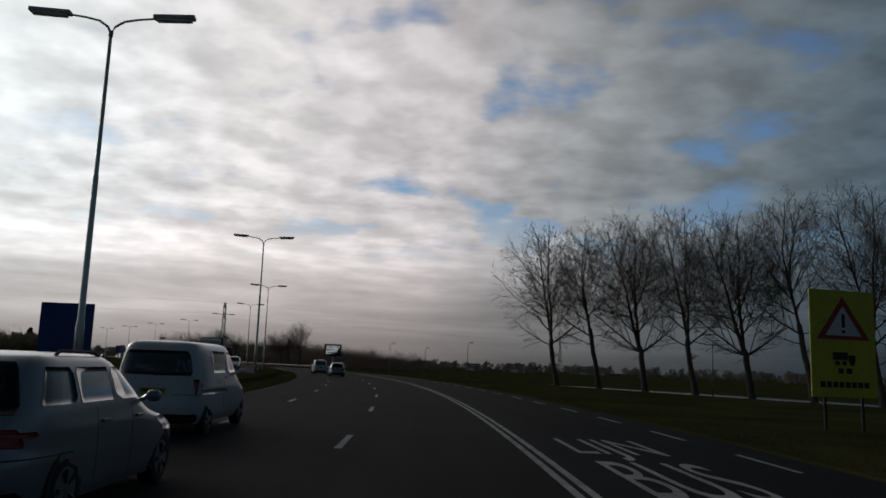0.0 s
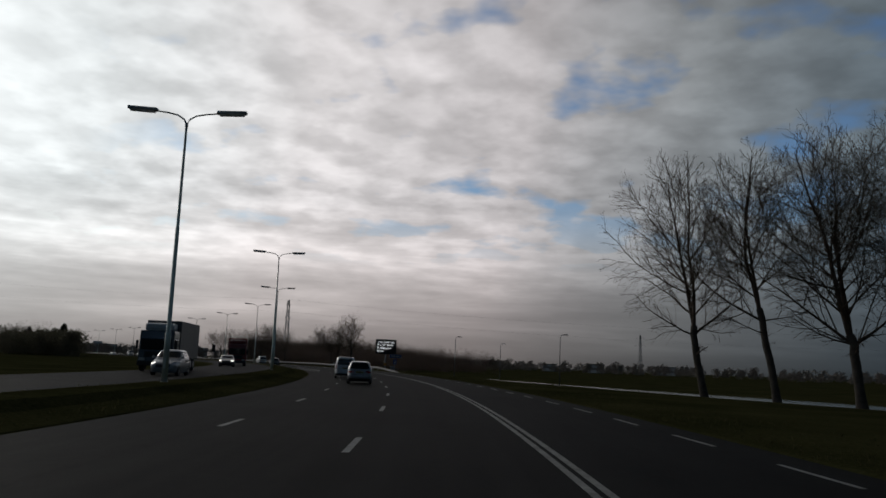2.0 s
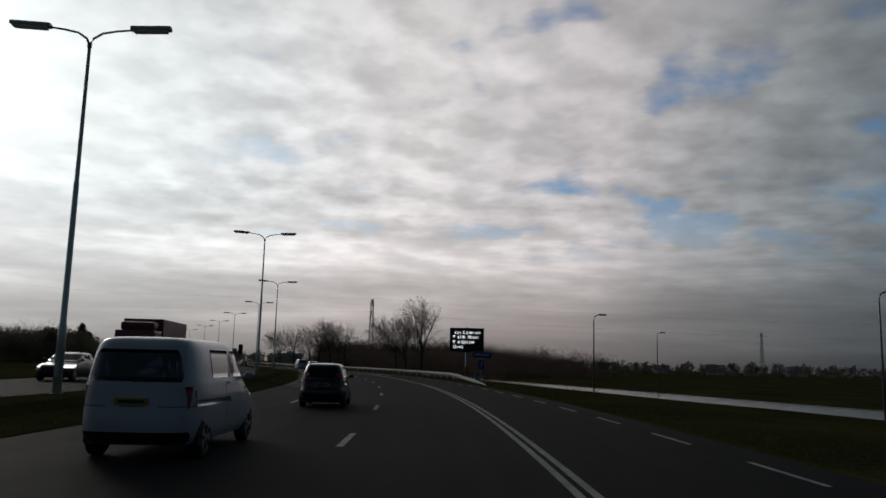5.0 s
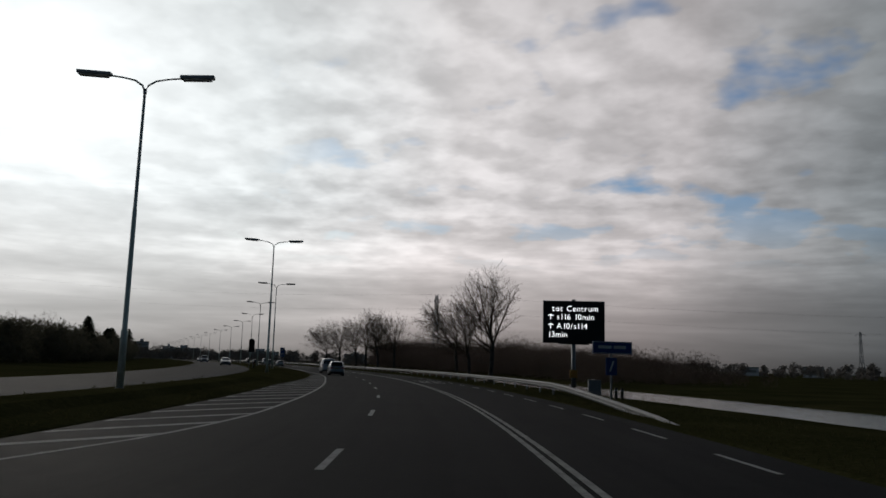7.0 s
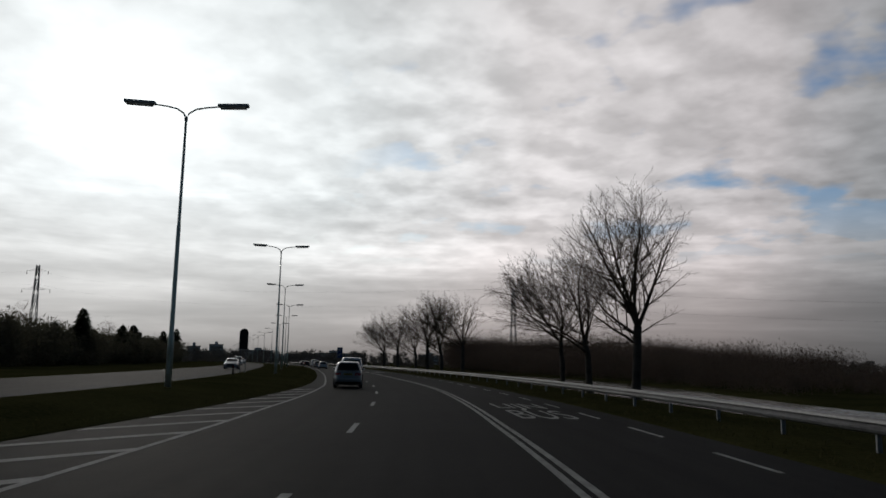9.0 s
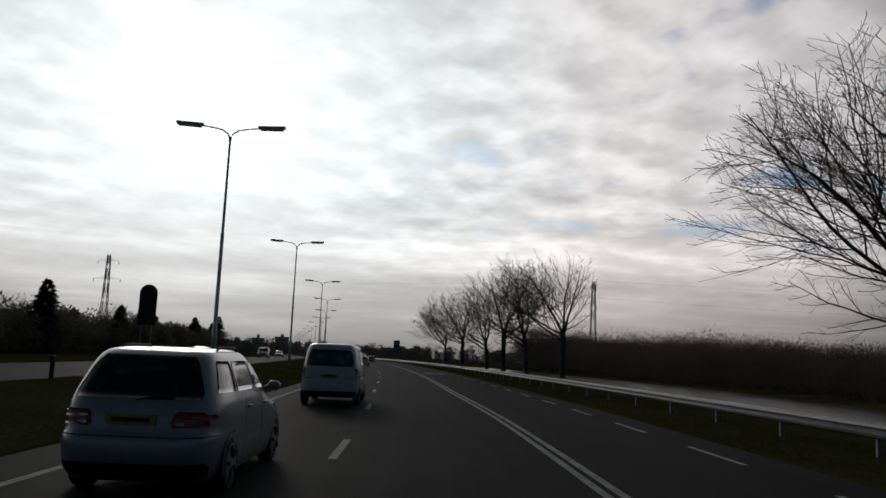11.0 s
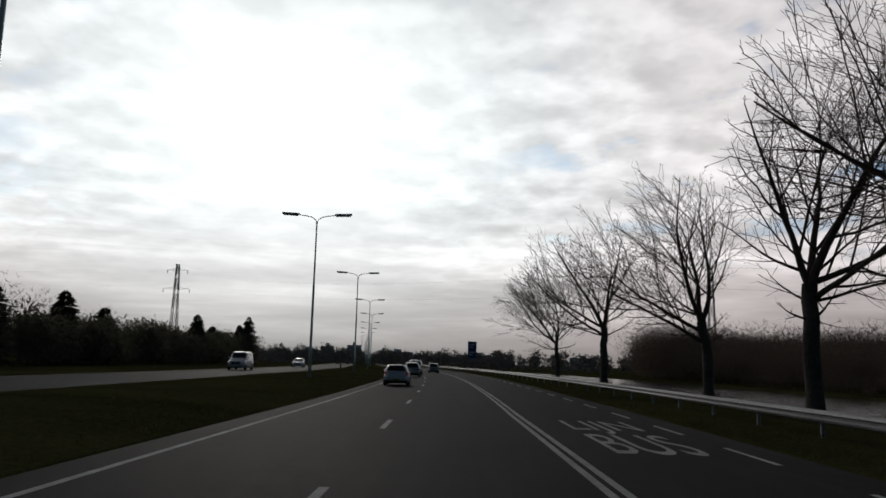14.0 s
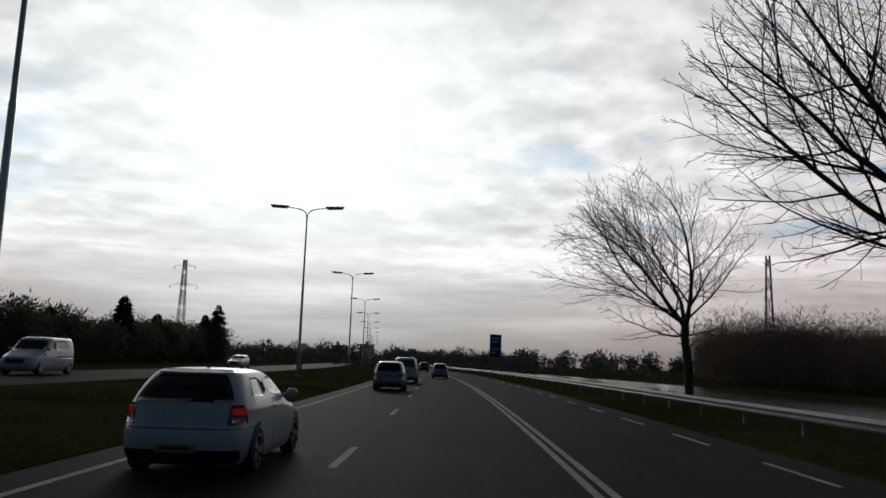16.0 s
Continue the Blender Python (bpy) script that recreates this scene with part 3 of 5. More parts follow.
for i in range(10):
    x, y = 5.3 + 5.75 * i, 174.2 - 4.3 * i
    m = pose(x, y, -0.75, 0, 0, 12 if i < 3 else (12, 0, -14, 20, 9, -6, 15)[i - 3])
    if i < 3:
        made.append(tree_thing("tree", ROW_LABEL, "row of trees by the field", row[i], m))
    else:
        copy_thing(made[(i * 2) % 3], m @ Matrix.Diagonal((1, 1, (1.0, 0.96, 1.04)[i % 3], 1)))

WIND_LABEL = "bare wind-swept tree behind the guard rail"
wind = [bare_tree(31, 10.4, 3.7, 0.24, 5.0, leaders=3, splay=0.48, sweep=0.55, lean=0.03, low=0.15, dense=0.92, boughs=((3.0, 0.95), (3.5, 0.85))),
        bare_tree(36, 10.6, 3.9, 0.25, 4.8, leaders=3, splay=0.42, sweep=0.45, lean=0.0, low=0.15, dense=0.85, boughs=((3.3, 1.0), (2.7, 0.9))),
        bare_tree(43, 9.4, 3.2, 0.19, 4.9, leaders=3, splay=0.66, sweep=0.62, lean=0.03, low=0.0, dense=1.0, boughs=((2.9, 1.0),))]
fine_tree = bare_tree(52, 14.8, 4.6, 0.31, 4.9, leaders=4, splay=0.36, sweep=0.08, low=0.2, dense=0.82, boughs=((3.1, 0.95), (2.6, 0.8)))
# the upright one ahead of the pair, then the swept row
PLACES = [(225.4, 14.1, 3, 0, 0.88), (231.8, 13.2, 0, 10, 0.93), (238.0, 13.1, 2, -8, 1.05), (286.0, 13.9, 1, 0, 1.05), (298.1, 13.1, 0, 0, 1.22),
          (311.2, 12.9, 1, 150, 1.18), (321.1, 12.4, 0, -12, 1.16), (343.7, 12.0, 1, 15, 1.14), (365.6, 12.1, 2, 0, 1.16)]
done = {}
for s, lat, kind_, turn, size in PLACES:
    m = along(s, lat, 0.0, turn) @ Matrix.Diagonal((size, size, size, 1))
    if kind_ not in done:
        data = fine_tree if kind_ == 3 else wind[kind_]
        done[kind_] = tree_thing("tree", "bare upright tree with a spreading crown behind the guard rail" if kind_ == 3 else WIND_LABEL, "roadside trees", data, m)
    else:
        copy_thing(done[kind_], m)


def scrub_band(name, label, spots, low, high, sticks, material, seed, kind="stuff", thick=0.10, splay=0.45):
    """Bare scrub: at each spot (x, y, z, size) a clump of thin upward sticks that fork once."""
    rng = random.Random(seed)
    verts, faces = [], []
    for x, y, z, size in spots:
        tall = rng.uniform(low, high) * size
        foot = Vector((x, y, z - 0.3))
        n = len(verts)
        t_ = max(0.03, thick * 0.9)
        b = rng.uniform(0, math.pi)
        w_ = Vector((math.cos(b), math.sin(b), 0)) * t_
        top = foot + Vector((rng.gauss(0, 0.05) * tall, rng.gauss(0, 0.05) * tall, tall * 0.8))
        verts += [foot - w_, foot + w_, top]
        faces.append((n, n + 1, n + 2))
        for k in range(sticks):
            # a spray of twigs somewhere in an uneven egg-shaped crown
            a, u = rng.uniform(0, 2 * math.pi), rng.uniform(-1.0, 1.0)
            full = rng.random() ** 0.5
            out = math.sqrt(1 - u * u) * tall * splay * full
            o = foot + Vector((math.cos(a) * out, math.sin(a) * out, tall * (0.52 + 0.42 * u * full)))
            for q in range(3):
                c = rng.uniform(0, 2 * math.pi)
                d = Vector((math.cos(c) * 0.45 + math.cos(a) * 0.2, math.sin(c) * 0.45 + math.sin(a) * 0.2, rng.uniform(-0.1, 1.0))).normalized()
                e = d.cross(Vector((rng.gauss(0, 1), rng.gauss(0, 1), rng.gauss(0, 1)))).normalized() * thick * rng.uniform(0.5, 1.2)
                end = o + d * tall * rng.uniform(0.04, 0.11)
                n = len(verts)
                verts += [o - e, o + e, end]
                faces.append((n, n + 1, n + 2))
    ob = mesh_part(name, verts, faces, material)
    return tagged(ob, label, "woodland" if kind == "stuff" else name, kind=kind)


def spots_along(s0, s1, lat0, lat1, count, seed, z=0.0, size=lambda f: 1.0):
    rng = random.Random(seed)
    out = []
    for _ in range(count):
        f = rng.random()
        s = s0 + (s1 - s0) * f
        lat = (lat0(s) if callable(lat0) else lat0) + rng.random() * ((lat1(s) if callable(lat1) else lat1) - (lat0(s) if callable(lat0) else lat0))
        p = at(s, lat, z)
        out.append((p.x, p.y, p.z, size(f) * rng.uniform(0.8, 1.2)))
    return out


def leafy_band(name, label, spots, seed, material, leaves=420, leaf=1.0):
    """Dense evergreen crowns, each an uneven pile of leaf sprays on a short stem."""
    rng = random.Random(seed)
    verts, faces = [], []
    for x, y, z, tall in spots:
        foot = Vector((x, y, z - 0.3))
        wide_ = tall * rng.uniform(0.30, 0.44)
        lobes = [(Vector((rng.gauss(0, 0.4) * wide_, rng.gauss(0, 0.4) * wide_, tall * rng.uniform(0.25, 0.78))), wide_ * rng.uniform(0.4, 0.75)) for _ in range(6)]
        lobes.append((Vector((0, 0, tall * 0.80)), tall * 0.17))
        for q in range(leaves):
            c, r = lobes[q % 7]
            d = Vector((rng.gauss(0, 1), rng.gauss(0, 1), rng.gauss(0, 1))).normalized()
            p = foot + c + d * r * rng.uniform(0.55, 1.08)
            a = Vector((rng.gauss(0, 1), rng.gauss(0, 1), rng.gauss(0, 1))).normalized()
            b = a.cross(d).normalized()
            a = b.cross(a).normalized()
            u_ = rng.uniform(0.16, 0.42) * (tall / 8) * leaf
            n = len(verts)
            verts += [p - a * u_, p + b * u_ * 0.6, p + a * u_ + d * 0.1]
            faces.append((n, n + 1, n + 2))
    return tagged(mesh_part(name, verts, faces, material), label, "woodland", kind="stuff")


wood_tall = table([(246, 3.3), (276, 3.5), (292, 5.6), (320, 6.2), (380, 7.2), (425, 9.0), (455, 11.5), (490, 13.0), (568, 15.0)])


def across(s):
    """The far bank of the canal."""
    return bank(s) + canal_wide(s)


def wood_edge(s):
    """How far behind the far bank the wood begins: it draws back where the canal bends."""
    return max(3.0, 36 + 0.42 * (s - 430) - across(s))


def wood_spots(s0, s1, lat0, lat1, count, seed, share):
    """Spots in the wood, each with a tree height that suits its place along the canal."""
    rng = random.Random(seed)
    out = []
    for _ in range(count):
        s = rng.uniform(s0, s1)
        p = at(s, across(s) + rng.uniform(lat0(s) if callable(lat0) else lat0, lat1(s) if callable(lat1) else lat1), -0.7)
        clump = 1.0 + 0.36 * noise.noise(Vector((s * 0.07, p.x * 0.05, 3.0)))
        out.append((p.x, p.y, p.z, wood_tall(s) * share * clump * rng.uniform(0.78, 1.18)))
    return out


# woods: beyond the canal, left of the other carriageway, and far off
scrub_band("bare_wood", "dense bare winter wood beyond the canal", wood_spots(246, 490, wood_edge, lambda s: wood_edge(s) + 32, 1050, 3, 1.0), 0.94, 1.06, 170, SCRUB, 5, thick=0.028, splay=0.42)
scrub_band("bare_wood", "tall bare winter wood at the far end of the canal", wood_spots(375, 490, lambda s: wood_edge(s) + 30, lambda s: 110, 480, 4, 1.2), 0.94, 1.06, 150, SCRUB, 6, thick=0.04, splay=0.42)
scrub_band("bare_wood", "tall bare winter wood beyond the bend of the canal", wood_spots(490, 568, wood_edge, lambda s: wood_edge(s) + 80, 420, 7, 1.0), 0.94, 1.06, 150, SCRUB, 8, thick=0.04, splay=0.42)
leafy_band("thicket", "dense dark thicket beyond the canal", wood_spots(250, 560, lambda s: wood_edge(s) + 1, lambda s: wood_edge(s) + 24, 600, 33, 0.62), 34, SCRUB, 240, 0.8)
leafy_band("thicket", "low dark thicket on the far bank", wood_spots(250, 400, 2, 5, 150, 37, 0.42), 38, SCRUB, 160, 0.7)
scrub_band("bank_scrub", "low bare scrub on the canal bank", spots_along(196, 470, lambda s: bank(s) - 2.2, lambda s: bank(s) - 0.2, 800, 8, -0.75), 0.4, 1.4, 30, SCRUB, 7, thick=0.02, splay=0.6)
scrub_band("reeds", "dry pale reeds along the water's edge", spots_along(180, 470, lambda s: bank(s) - 0.6, lambda s: bank(s) + 0.3, 700, 18, -1.05), 0.5, 1.2, 18, REED, 19, thick=0.012, splay=0.3)


def wood_height(s):
    return 7.2 + 0.5 * math.sin(s * 0.11) + (0.0 if s < 480 else (s - 480) * 0.09)


rng = random.Random(91)
spots = []
for _ in range(560):
    s = rng.uniform(262, 514)
    p = at(s, -44.5 - 20 * rng.random() ** 1.4, 0.0)
    spots.append((p.x, p.y, p.z, wood_height(s) * rng.uniform(0.72, 1.12)))
leafy_band("dark_wood", "dense dark evergreen wood across the opposite carriageway", spots, 9, IVY)
scrub_band("bare_wood", "bare winter trees standing over the dark wood", spots_along(270, 505, -52, -70, 46, 27, 0.0), 9.0, 11.5, 130, SCRUB, 28, thick=0.03, splay=0.22)
leafy_band("far_trees", "distant bare treeline on the horizon", [(x, y, z, 8.5 * k_) for x, y, z, k_ in spots_along(620, 1290, -150, 60, 760, 11, -0.5)], 12, HAZED_SCRUB, 260, 1.3)
leafy_band("far_trees", "distant bare treeline behind the field", [(x, y, z, 11.5 * k_) for x, y, z, k_ in spots_along(-60, 330, -150, -190, 320, 15, -0.5)], 16, HAZED_SCRUB, 260, 1.7)
far = []
rng = random.Random(21)
for _ in range(800):
    a = radians(rng.uniform(-45, 75))
    r = rng.uniform(480, 760)
    far.append((3 - math.sin(a) * r, 110 + math.cos(a) * r, -1.5, rng.uniform(0.7, 1.2)))
leafy_band("far_trees", "distant bare treeline all along the horizon", [(x, y, z, 8.2 * k_) for x, y, z, k_ in far], 17, HAZED_SCRUB, 230, 2.1)


def conifer(seed, height):
    """A dense dark conifer: a trunk and whorls of drooping needle sprays."""
    rng = random.Random(seed)
    verts, faces = [], []
    for k in range(620):
        f = rng.random() ** 0.8
        z = 0.6 + f * (height - 0.7)
        reach = (1 - f) ** 0.5 * height * 0.30 * rng.uniform(0.45, 1.15) + 0.25
        a = rng.uniform(0, 2 * math.pi)
        root = Vector((0, 0, z))
        end = Vector((math.cos(a) * reach, math.sin(a) * reach, z - 0.22 * reach + rng.uniform(-0.2, 0.3)))
        side = Vector((-math.sin(a), math.cos(a), 0)) * reach * 0.22
        n = len(verts)
        mid = root.lerp(end, 0.6)
        verts += [root, mid - side + Vector((0, 0, -0.15)), end, mid + side + Vector((0, 0, 0.12))]
        faces += [(n, n + 1, n + 2), (n, n + 2, n + 3)]
    return verts, faces


group = "conifers across the opposite carriageway"
masters = []
rng = random.Random(77)
CONES = [(511, -45.5), (505, -47), (364, -46.5), (470, -48), (398, -48), (330, -47), (312, -46.5), (346, -48.5), (382, -47), (424, -47.5), (447, -46.5), (488, -48.5)]
for i, (s, lat) in enumerate(CONES):
    m = along(s, lat, 0.0, rng.uniform(0, 360))
    if i < 3:
        t = thing("conifer", "dense dark green conifer at the wood's edge", "tree", group, m=m)
        part("trunk", tube(bmesh.new(), [(0, 0, -0.2), (0, 0, 4), (0, 0, 9)], [0.22, 0.16, 0.05], 7), BARK, t)
        mesh_part("crown", *conifer(60 + i, (13.2, 10.6, 8.6)[i]), CONIFER, t)
        masters.append(t)
    else:
        copy_thing(masters[rng.randrange(1, 3)], m @ Matrix.Diagonal((1, 1, rng.uniform(0.75, 1.0), 1)))


def tufts(name, label, count, seed, place):
    """Coarse grass: bunches of bent blades along the verges."""
    rng = random.Random(seed)
    verts, faces = [], []
    for _ in range(count):
        p = place(rng)
        for q in range(4):
            a = rng.uniform(0, 2 * math.pi)
            tall = rng.uniform(0.05, 0.17)
            side = Vector((-math.sin(a), math.cos(a), 0)) * rng.uniform(0.008, 0.02)
            out = Vector((math.cos(a), math.sin(a), 0)) * tall * rng.uniform(0.2, 0.9)
            foot = p + Vector((rng.gauss(0, 0.08), rng.gauss(0, 0.08), -0.02))
            n = len(verts)
            verts += [foot - side, foot + side, foot + out * 0.4 + Vector((0, 0, tall * 0.7)), foot + out + Vector((0, 0, tall))]
            faces += [(n, n + 1, n + 2), (n + 2, n + 1, n + 3)]
    return tagged(mesh_part(name, verts, faces, BLADE), label, "grass", kind="stuff")


tufts("grass_tufts", "rough winter grass along the bus lane", 6000, 41, lambda r: (lambda s: at(s, road_right(s) + 0.3 + 4.4 * r.random() ** 1.6, 0.03))(r.uniform(0, 420)))
tufts("grass_tufts", "rough winter grass on the median", 3500, 43, lambda r: (lambda s, f: at(s, grass_left(s) - 0.25 - 4.2 * f, 0.05 + 0.075 * f * 4.2 / 1.5 if f * 4.2 < 1.5 else 0.17 + 0.06 * (f * 4.2 - 1.5)))(r.uniform(0, 420), r.random() ** 1.6))


# ---- guard rail ----
def guard_rail():
    rail_lat = table([(158, 7.1), (170, 7.6), (185, 8.3), (200, 8.6), (340, 8.8), (900, 8.8)])
    rail_z = table([(158, -0.1), (161, 0.12), (171, 0.45), (181, 0.72), (1000, 0.72)])
    t = thing("guard_rail", "galvanised steel guard rail beside the bus lane", "guard rail")
    shape = [(0.0, 0.0), (-0.07, -0.035), (-0.08, -0.09), (-0.02, -0.135), (-0.02, -0.175), (-0.08, -0.22), (-0.07, -0.275), (0.0, -0.31)]
    n = int((820 - 158) / 4) + 1
    verts, faces = [], []
    for i in range(n):
        s = 158 + 4 * i
        for dx, dz in shape:
            verts.append(at(s, rail_lat(s) + dx, rail_z(s) + dz))
        for dx, dz in reversed(shape):
            verts.append(at(s, rail_lat(s) + dx + 0.012, rail_z(s) + dz))
    k = 2 * len(shape)
    for i in range(n - 1):
        for j in range(k):
            a, b = i * k + j, i * k + (j + 1) % k
            faces.append((a, a + k, b + k, b))
    mesh_part("beam", verts, faces, RAIL, t)
    bm = bmesh.new()
    box(bm, -0.05, 0.05, -0.03, 0.03, -0.3, 0.70, 0.006)
    post_mesh = bpy.data.meshes.new("post")
    bm.to_mesh(post_mesh)
    bm.free()
    post_mesh.materials.append(GALV)
    for i in range(150):
        s = 182 + 4 * i
        p = new("post", post_mesh)
        p.parent = t
        p.matrix_world = along(s, rail_lat(s) + 0.08, 0.0)
    return t


guard_rail()


def words(text, size, material, m, parent, name="writing", depth=0.006):
    """Lettering in the built-in font as a mesh."""
    cu = bpy.data.curves.new(name, "FONT")
    cu.body, cu.size, cu.extrude = text, size, depth
    ob = bpy.data.objects.new(name, cu)
    scene.collection.objects.link(ob)
    me = bpy.data.meshes.new_from_object(ob.evaluated_get(bpy.context.evaluated_depsgraph_get()))
    bpy.data.objects.remove(ob)
    bpy.data.curves.remove(cu)
    me.materials.clear()
    me.materials.append(material)
    ob = new(name, me)
    ob.parent = parent
    ob.matrix_local = m
    return ob


# ---- message sign over the verge ----
def message_sign():
    a = Vector((-48.3, 238.1, 0))
    b = Vector((-44.6, 239.4, 0))
    mid = (a + b) / 2
    turn = math.degrees(math.atan2(b.y - a.y, b.x - a.x))
    t = thing("message_sign", "black dot-matrix traffic sign on a grey post beside the canal", "traffic sign", m=pose(mid.x, mid.y, 0.2, 0, 0, turn))
    w_, lo, hi = 1.98, 2.95, 5.67
    part("cabinet", box(bmesh.new(), -w_, w_, 0.0, 0.38, lo, hi, 0.07), SIGNBLACK, t)
    part("rim", box(bmesh.new(), -w_ - 0.02, w_ + 0.02, 0.14, 0.24, hi + 0.002, hi + 0.03, 0.01), GALV, t, "pale metal rim")
    part("bracket", box(bmesh.new(), -w_ + 1.0, w_ - 1.0, 0.05, 0.3, lo - 0.07, lo - 0.003, 0.01), SIGNBLACK, t)
    part("face", box(bmesh.new(), -w_ + 0.06, w_ - 0.06, -0.012, -0.003, lo + 0.06, hi - 0.06, 0.003), SIGNBLACK, t)
    part("post", tube(bmesh.new(), [(0, 0.2, -0.4), (0, 0.2, lo + 0.2)], [0.15, 0.13], 12), GALV, t, smooth=True)
    part("sensor", box(bmesh.new(), -0.12, 0.12, 0.1, 0.25, hi + 0.035, hi + 0.12, 0.02), GALV, t)
    part("warning_box", box(bmesh.new(), -0.26, 0.22, -0.05, 0.05, 0.75, 1.25, 0.03), ORANGE, t, "orange box strapped to the post")
    up = pose(0, 0, 0, 90)
    x0 = -w_ + 0.05
    for text, x, z in (("tot Centrum", 0.52, 0.66), ("s116 10min", 0.82, 1.20), ("A10/s114", 0.82, 1.80), ("13min", 0.26, 2.34)):
        # one lit character after another
        at_x = x0 + x
        for sign_ in text:
            if sign_ == " ":
                at_x += 0.2
                continue
            ob = words(sign_, 0.52, LED, pose(at_x, -0.018, hi - z) @ up, t, "character")
            at_x += max(v.co.x for v in ob.data.vertices) + (0.06 if sign_ == "1" else 0.04)
    for z in (1.20, 1.80):
        bm = bmesh.new()
        cx = x0 + 0.44
        base = hi - z
        box(bm, cx - 0.03, cx + 0.03, -0.022, -0.012, base, base + 0.34)
        for sgn in (-1, 1):
            box(bm, min(cx, cx + sgn * 0.17), max(cx, cx + sgn * 0.17), -0.022, -0.012, base + 0.24, base + 0.31)
            for v in bm.verts[-8:]:
                v.co.z -= 0.5 * abs(v.co.x - cx) - 0.05
        part("arrow", bm, LED, t)
    c = thing("control_cabinet", "grey roadside control cabinet beside the sign post", "cabinet", m=pose(mid.x + 1.0, mid.y + 1.4, 0.0, 0, 0, turn))
    part("body", box(bmesh.new(), -0.4, 0.4, -0.2, 0.2, 0.12, 0.85, 0.03), GALV, c)
    part("plinth", box(bmesh.new(), -0.42, 0.42, -0.22, 0.22, -0.3, 0.118, 0.01), CONCRETE, c)
    part("door", box(bmesh.new(), -0.36, 0.36, -0.215, -0.202, 0.2, 0.79, 0.005), GALV, c)


message_sign()


def bars(parent, y, rows, material, name="writing_bar"):
    """Plain bars for writing that cannot be read: rows of (x0, x1, z, height)."""
    for x0, x1, z, h in rows:
        part(name, box(bmesh.new(), x0, x1, y - 0.006, y, z, z + h), material, parent)


def direction_sign():
    t = thing("direction_sign", "blue direction board above a small blue sign on a post", "road sign", m=along(178.4, 10.5, 0.05, 4))
    part("post", tube(bmesh.new(), [(0, 0.05, -0.3), (0, 0.05, 2.6)], 0.05, 10), GALV, t)
    b = part("board", box(bmesh.new(), -1.05, 1.15, -0.02, 0.02, 2.32, 2.98, 0.015), BLUE, t)
    part("border", box(box(box(box(bmesh.new(), -1.03, 1.13, -0.026, -0.021, 2.93, 2.955), -1.03, 1.13, -0.026, -0.021, 2.345, 2.37), -1.03, -1.005, -0.026, -0.021, 2.37, 2.93), 1.105, 1.13, -0.026, -0.021, 2.37, 2.93), SIGNWHITE, b)
    bars(b, -0.022, [(-0.75, 0.0, 2.6, 0.16), (0.12, 0.8, 2.6, 0.16)], SIGNWHITE)
    c = part("lower_board", box(bmesh.new(), -0.32, 0.3, -0.02, 0.02, 1.2, 2.12, 0.02), BLUE, t)
    bm = box(bmesh.new(), -0.05, 0.05, -0.026, -0.021, 1.4, 1.95)
    for v in bm.verts:
        v.co.x += 0.35 * (v.co.z - 1.65)
    part("stroke", bm, SIGNWHITE, c)


direction_sign()


def tall_blue_sign():
    t = thing("exit_sign", "tall blue sign with white writing on two posts", "road sign", m=pose(-216.0, 439.0, 0, 0, 0, 42))
    b = part("board", box(bmesh.new(), -0.85, 0.85, -0.03, 0.03, 2.7, 6.2, 0.02), BLUE, t)
    part("border", box(bmesh.new(), -0.91, 0.91, -0.015, 0.02, 2.64, 6.26, 0.01), SIGNWHITE, b)
    bars(b, -0.032, [(-0.6, 0.5, 5.5, 0.2), (-0.6, 0.3, 5.0, 0.2), (-0.6, 0.6, 3.9, 0.2), (-0.6, 0.1, 3.4, 0.2)], SIGNWHITE)
    for x in (-0.55, 0.55):
        part("post", tube(bmesh.new(), [(x, 0.08, -0.3), (x, 0.08, 6.1)], 0.06, 8), GALV, t)


tall_blue_sign()


